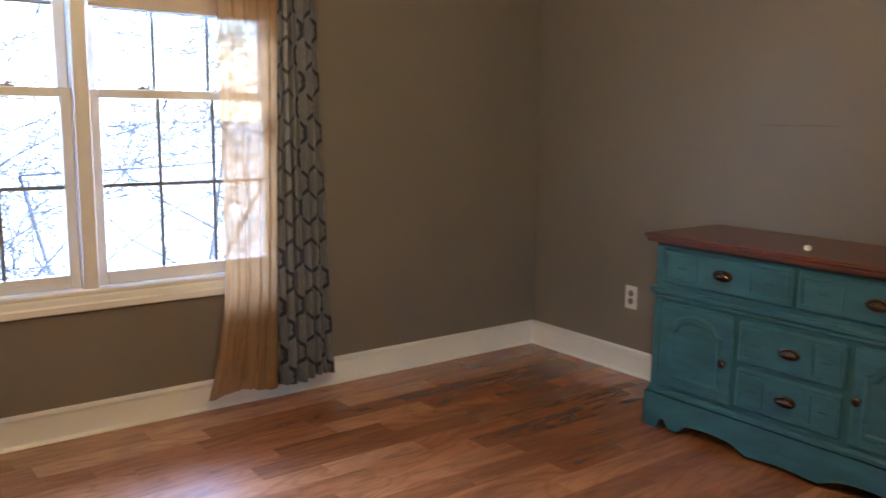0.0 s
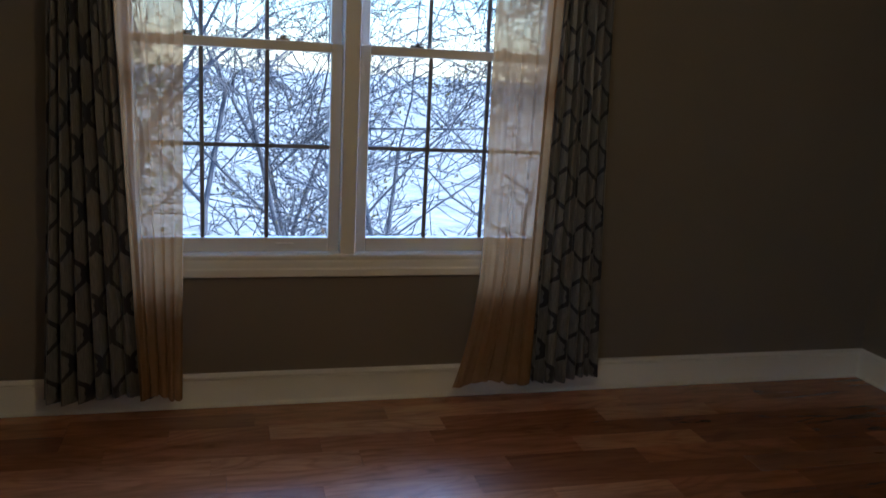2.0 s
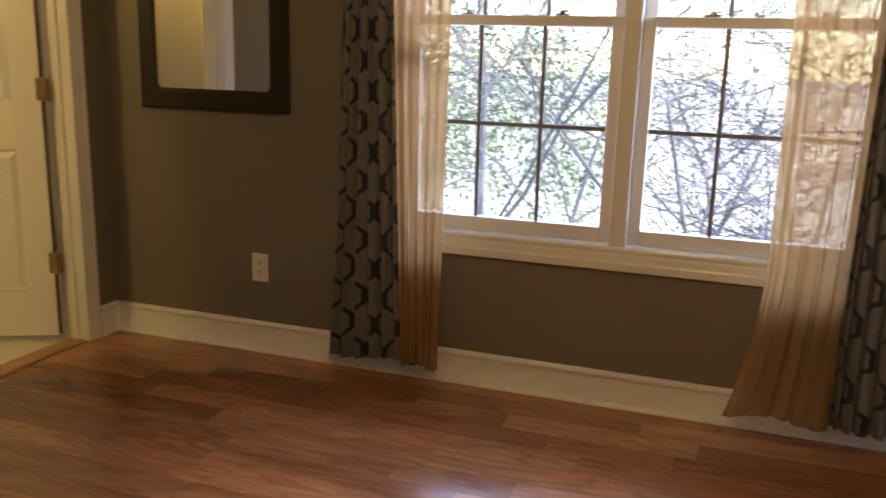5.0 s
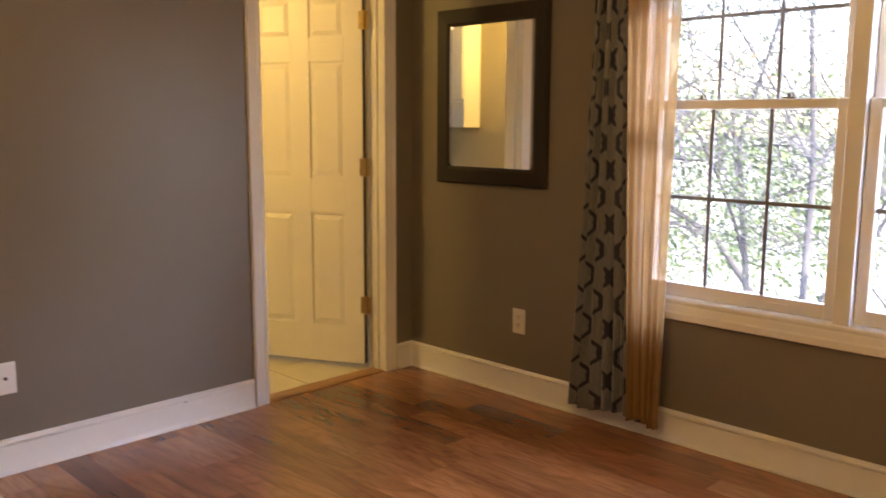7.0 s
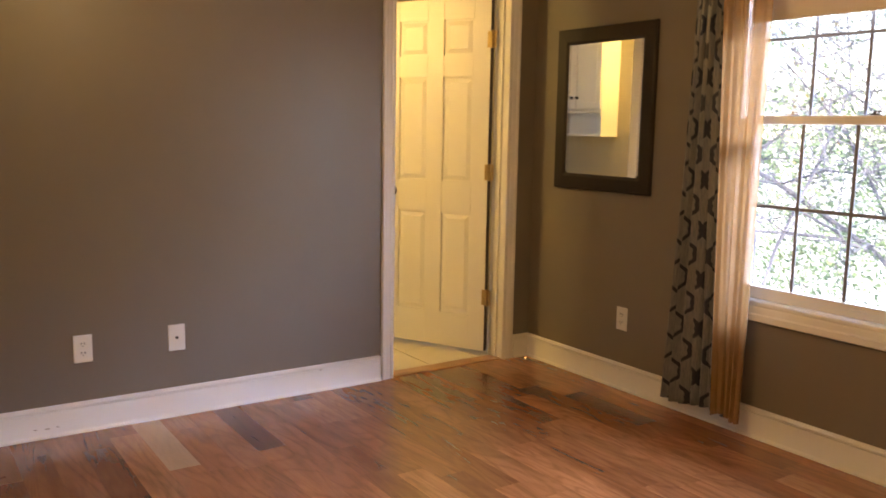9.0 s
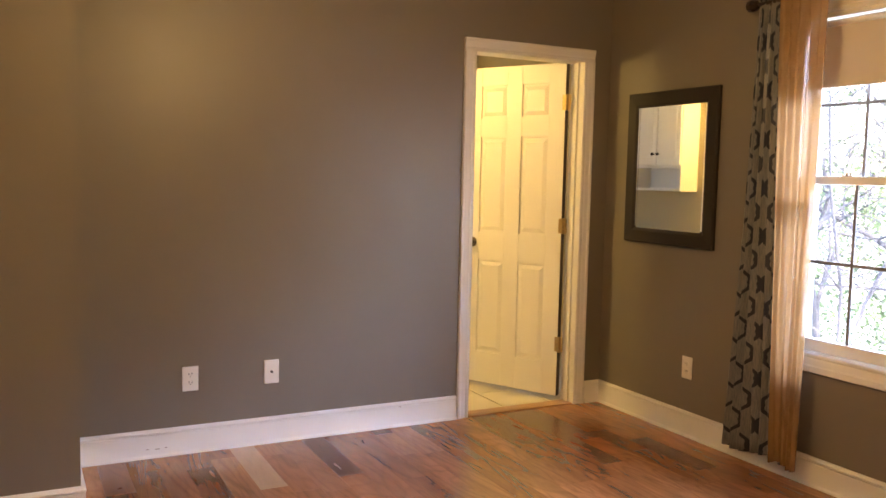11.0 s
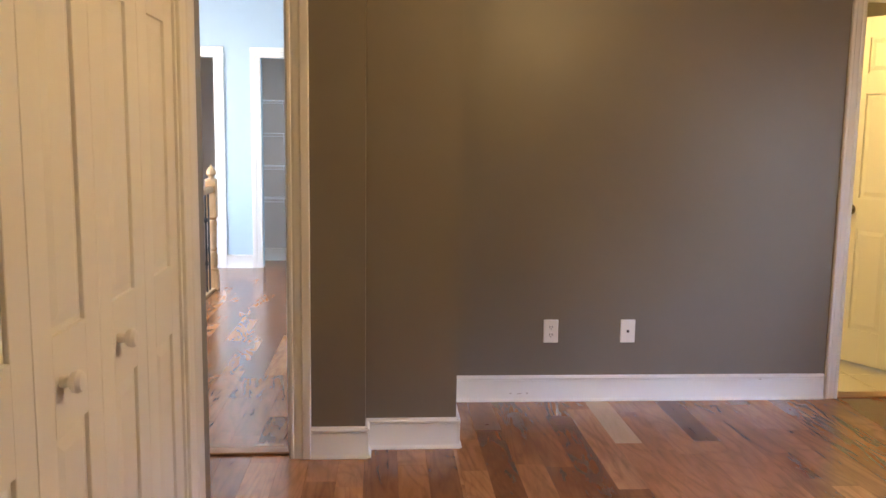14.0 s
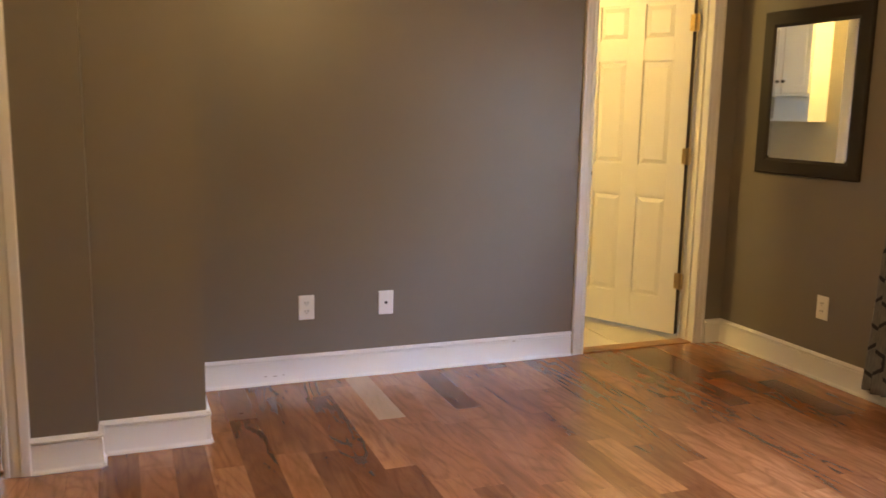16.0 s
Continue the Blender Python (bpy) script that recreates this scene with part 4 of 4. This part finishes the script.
# ---- outdoors ----
structure("ground", boxes((-300, 300, -300, 300, -3.3, -3.2)), PALEGROUND, "pale ground far below the window", "ground")


def leaf_material(name, c0, c1):
    m, n, l, b = material(name, 0.7)
    g = n.new("ShaderNodeNewGeometry")
    l.new(ramp(n, l, g.outputs["Random Per Island"], [(0.0, c0), (1.0, c1)]), b.inputs["Base Color"])
    return m


GREEN = leaf_material("green_leaves", (0.06, 0.10, 0.055), (0.19, 0.25, 0.13))
RUSSET = leaf_material("dry_leaves", (0.16, 0.09, 0.05), (0.24, 0.20, 0.08))


def tree(x, y, height, lean, seed, leaves, leafmat, label, spread=0.55, twig=0.0085, depth=4, z0=-3.2):
    """A tapered trunk, limbs that fork down to twigs, and a loose crown of small leaves."""
    rnd = random.Random(seed)
    ob = thing("tree", pose(x, y, z0), label, "tree", "trees outside the window")
    wood_bm, ends = bmesh.new(), []

    def grow(p, d, length, r, level):
        pts, rad = [p], [r]
        steps = 4
        for k in range(steps):
            if p.y + y < 4.7:
                break
            d = (d + Vector((rnd.gauss(0, 0.20), rnd.gauss(0, 0.20), rnd.gauss(0.03, 0.15)))).normalized()
            p = p + d * (length / steps)
            pts.append(p)
            rad.append(max(twig * 0.6, r * (1 - 0.5 * (k + 1) / steps)))
            if level > 0 and (k > 0 or level < depth):
                for _ in range(2 if level in (1, depth) else 1):
                    if level > 2 or rnd.random() < 0.8:
                        side = Vector((rnd.gauss(0, 1), rnd.gauss(0, 1), rnd.gauss(0.25, 0.5))).normalized()
                        grow(p, (d * (1 - spread) + side * spread * 1.3).normalized(), length * rnd.uniform(0.45, 0.68), rad[-1] * rnd.uniform(0.45, 0.62), level - 1)
        if level <= 1:
            ends.extend(pts[1:])
        if len(pts) < 2:
            return
        tube(wood_bm, pts, rad, 8 if level >= depth - 1 else (5 if level > 2 else 3), False)
    grow(Vector((0, 0, 0)), Vector((lean[0], lean[1], 1)).normalized(), height, height * 0.0090, depth)
    part("trunk", wood_bm, BARK, ob, smooth=True)
    if leaves:
        verts, faces = [], []
        for _ in range(int(leaves * 4.5)):
            c = rnd.choice(ends) + Vector((rnd.gauss(0, 0.12), rnd.gauss(0, 0.12), rnd.gauss(0, 0.12)))
            a = Vector((rnd.gauss(0, 1), rnd.gauss(0, 1), rnd.gauss(0, 1))).normalized() * rnd.uniform(0.016, 0.036)
            b = a.cross(Vector((rnd.gauss(0, 1), rnd.gauss(0, 1), rnd.gauss(0, 1))).normalized()) * 0.55
            k = len(verts)
            verts += [c - a, c + b, c + a, c - b]
            faces.append((k, k + 1, k + 2, k + 3))
        me = bpy.data.meshes.new("crown")
        me.from_pydata(verts, [], faces)
        me.materials.append(leafmat)
        crown = new("crown", me)
        crown.parent = ob
    return ob


for a in ((0.55, 7.2, 4.6, (0.06, 0.0), 3, 0, GREEN, "bare many-stemmed tree close outside the window", 0.5),
          (0.15, 7.5, 5.6, (-0.16, 0.0), 4, 0, GREEN, "bare leaning tree close outside the window", 0.5),
          (-0.7, 8.0, 6.0, (0.12, 0.05), 5, 350, RUSSET, "bare branching tree with a few dry leaves", 0.5),
          (2.9, 7.6, 4.0, (-0.10, 0.0), 9, 0, GREEN, "low spreading tree with fine twigs", 0.70),
          (3.7, 8.4, 4.2, (-0.20, 0.0), 10, 0, GREEN, "low spreading tree with fine twigs", 0.70),
          (-2.6, 8.6, 6.4, (0.10, 0.0), 12, 900, GREEN, "slender tree with thin green leaves", 0.5),
          (-1.6, 9.4, 6.0, (-0.1, 0.0), 14, 900, GREEN, "slender tree with thin green leaves", 0.5),
          (-3.9, 9.0, 6.0, (0.1, 0.0), 15, 900, GREEN, "slender tree with thin green leaves", 0.5),
          (1.7, 9.6, 4.6, (0.0, 0.0), 21, 350, RUSSET, "tall bare tree behind the others", 0.55),
          (-5.4, 10.2, 6.2, (0.1, 0.0), 27, 2200, GREEN, "leafy green tree in the thicket", 0.55),
          (-1.8, 12.5, 6.5, (0.0, 0.0), 33, 2600, GREEN, "leafy green tree in the thicket", 0.55),
          (-8.0, 11.5, 6.8, (0.0, 0.0), 36, 2600, GREEN, "leafy green tree in the thicket", 0.55),
          (4.8, 11.0, 4.6, (0.0, 0.0), 41, 700, RUSSET, "bare tree with dry leaves further off", 0.55),
          (1.2, 8.9, 3.9, (0.2, 0.0), 51, 0, GREEN, "low spreading tree with fine twigs", 0.70),
          (2.4, 9.0, 4.3, (0.1, 0.0), 53, 0, GREEN, "bare many-stemmed tree close outside the window", 0.55),
          (4.2, 9.6, 4.2, (-0.1, 0.0), 57, 150, RUSSET, "bare branching tree with a few dry leaves", 0.6),
          (-0.2, 10.4, 5.4, (0.0, 0.0), 59, 300, GREEN, "slender tree with thin green leaves", 0.6),
          (7.4, 12.5, 4.8, (0.0, 0.0), 43, 700, RUSSET, "bare tree with dry leaves further off", 0.55)):
    tree(*a)

rnd = random.Random(77)
verts, faces = [], []
clumps = [(rnd.uniform(-26, 0), rnd.uniform(13, 20), rnd.uniform(-3.0, 2.0), rnd.uniform(0.5, 1.3)) for _ in range(260)]
for _ in range(60000):
    cx, cy, cz, cr = rnd.choice(clumps)
    c = Vector((rnd.gauss(cx, cr * 0.6), rnd.gauss(cy, cr * 0.6), max(-3.15, rnd.gauss(cz, cr * 0.5))))
    a = Vector((rnd.gauss(0, 1), rnd.gauss(0, 1), rnd.gauss(0, 1))).normalized() * rnd.uniform(0.04, 0.075)
    b = a.cross(Vector((rnd.gauss(0, 1), rnd.gauss(0, 1), rnd.gauss(0, 1))).normalized()) * 0.6
    k = len(verts)
    verts += [c - a, c + b, c + a, c - b]
    faces.append((k, k + 1, k + 2, k + 3))
me = bpy.data.meshes.new("undergrowth")
me.from_pydata(verts, [], faces)
me.materials.append(GREEN)
tagged(new("undergrowth", me), "dense green undergrowth along the back of the wood", "shrubs", kind="stuff")

# ---- floors, piece by piece ----
def plank_mesh(length, width):
    key = (round(length, 3), round(width, 3))
    if key not in PLANKS:
        bm = boxes((0.0003, length - 0.0003, 0.0002, width - 0.0002, -0.012, 0.0))
        PLANKS[key] = finish("plank", bm, PLANK)
    return PLANKS[key]


PLANKS = {}
PW, PY = 0.1205, 1.530


def lay_planks(root, x0, x1, y0, y1, seed, fixed=()):
    rnd = random.Random(seed)
    row = math.floor((y0 - PY) / PW)
    while PY + row * PW < y1:
        a, b = PY + row * PW, PY + (row + 1) * PW
        lo, hi = max(a, y0), min(b, y1)
        row += 1
        if hi - lo < 0.004:
            continue
        cuts = [x0 - rnd.choice((0, 0.1, 0.2, 0.3, 0.4))]
        marks = sorted((v for v in fixed if abs(v[0] - (a + b) / 2) < PW / 2), key=lambda v: v[1])
        forced = [v for _, p, q, _ in marks for v in (p, q)]
        spots, c = [], cuts[0]
        while c < x1:
            c += rnd.choice((0.35, 0.5, 0.65, 0.8, 0.95, 1.1))
            if all(not (p - 0.25 < c < q + 0.25) for _, p, q, _ in marks):
                spots.append(c)
        edges = sorted([x0, x1] + [s for s in spots + forced if x0 + 0.05 < s < x1 - 0.05])
        for p, q in zip(edges, edges[1:]):
            if q - p < 0.01:
                continue
            ob = new("plank", plank_mesh(q - p, hi - lo))
            ob.parent = root
            ob.location = (p, lo, 0)
            kind = [k for _, fp, fq, k in marks if fp - 0.02 <= (p + q) / 2 <= fq + 0.02]
            if kind:
                me = ob.data.copy()
                me.materials.clear()
                me.materials.append({"pale": PALEPLANK, "dark": DARKPLANK, "mid": PLANK}[kind[0]])
                ob.data = me


floor = structure("floor", boxes((W, E, YC - 0.6, N, -0.10, -0.0125), (XA - 0.12, 1.2, -0.85, 0.4, -0.10, -0.0126)), SUBFLOOR, "mixed-tone hardwood plank floor with satin finish", "floor")
lay_planks(floor, W, E, YB1, N, 4, FIXED)
lay_planks(floor, XB, E, YB0, YB1, 5, FIXED)
lay_planks(floor, XA - 0.05, E, -0.85, YB0, 6, FIXED)
hall_floor = structure("hall_floor", boxes((-6.4, XA - 0.05, -3.0, 0.19, -0.10, -0.0125)), SUBFLOOR, "glossy mixed-tone hardwood plank hall floor", "floor")
lay_planks(hall_floor, -6.4, XA - 0.05, -2.2, 0.19, 7)
part("plain_boards", boxes((-6.4, XA - 0.05, -3.0, -2.2, -0.012, 0.0)), PLANK, hall_floor)
bath_floor = structure("bathroom_floor", boxes((BX, W - 0.07, BY0, BY1, -0.10, -0.004)), GROUT, "cream square tile bathroom floor", "floor")
tl = finish("tile", boxes((0.0035, 0.3265, 0.0035, 0.3265, -0.006, 0.0), bevel=0.002), TILE)
for i in range(8):
    for j in range(9):
        x, y = W - 0.10 - 0.33 * (i + 1), BY0 + 0.33 * j - 0.16
        if x < BX - 0.02 or y < BY0 - 0.2 or y > BY1 - 0.1:
            continue
        ob = new("tile", tl)
        ob.parent = bath_floor
        ob.location = (x, y, 0)
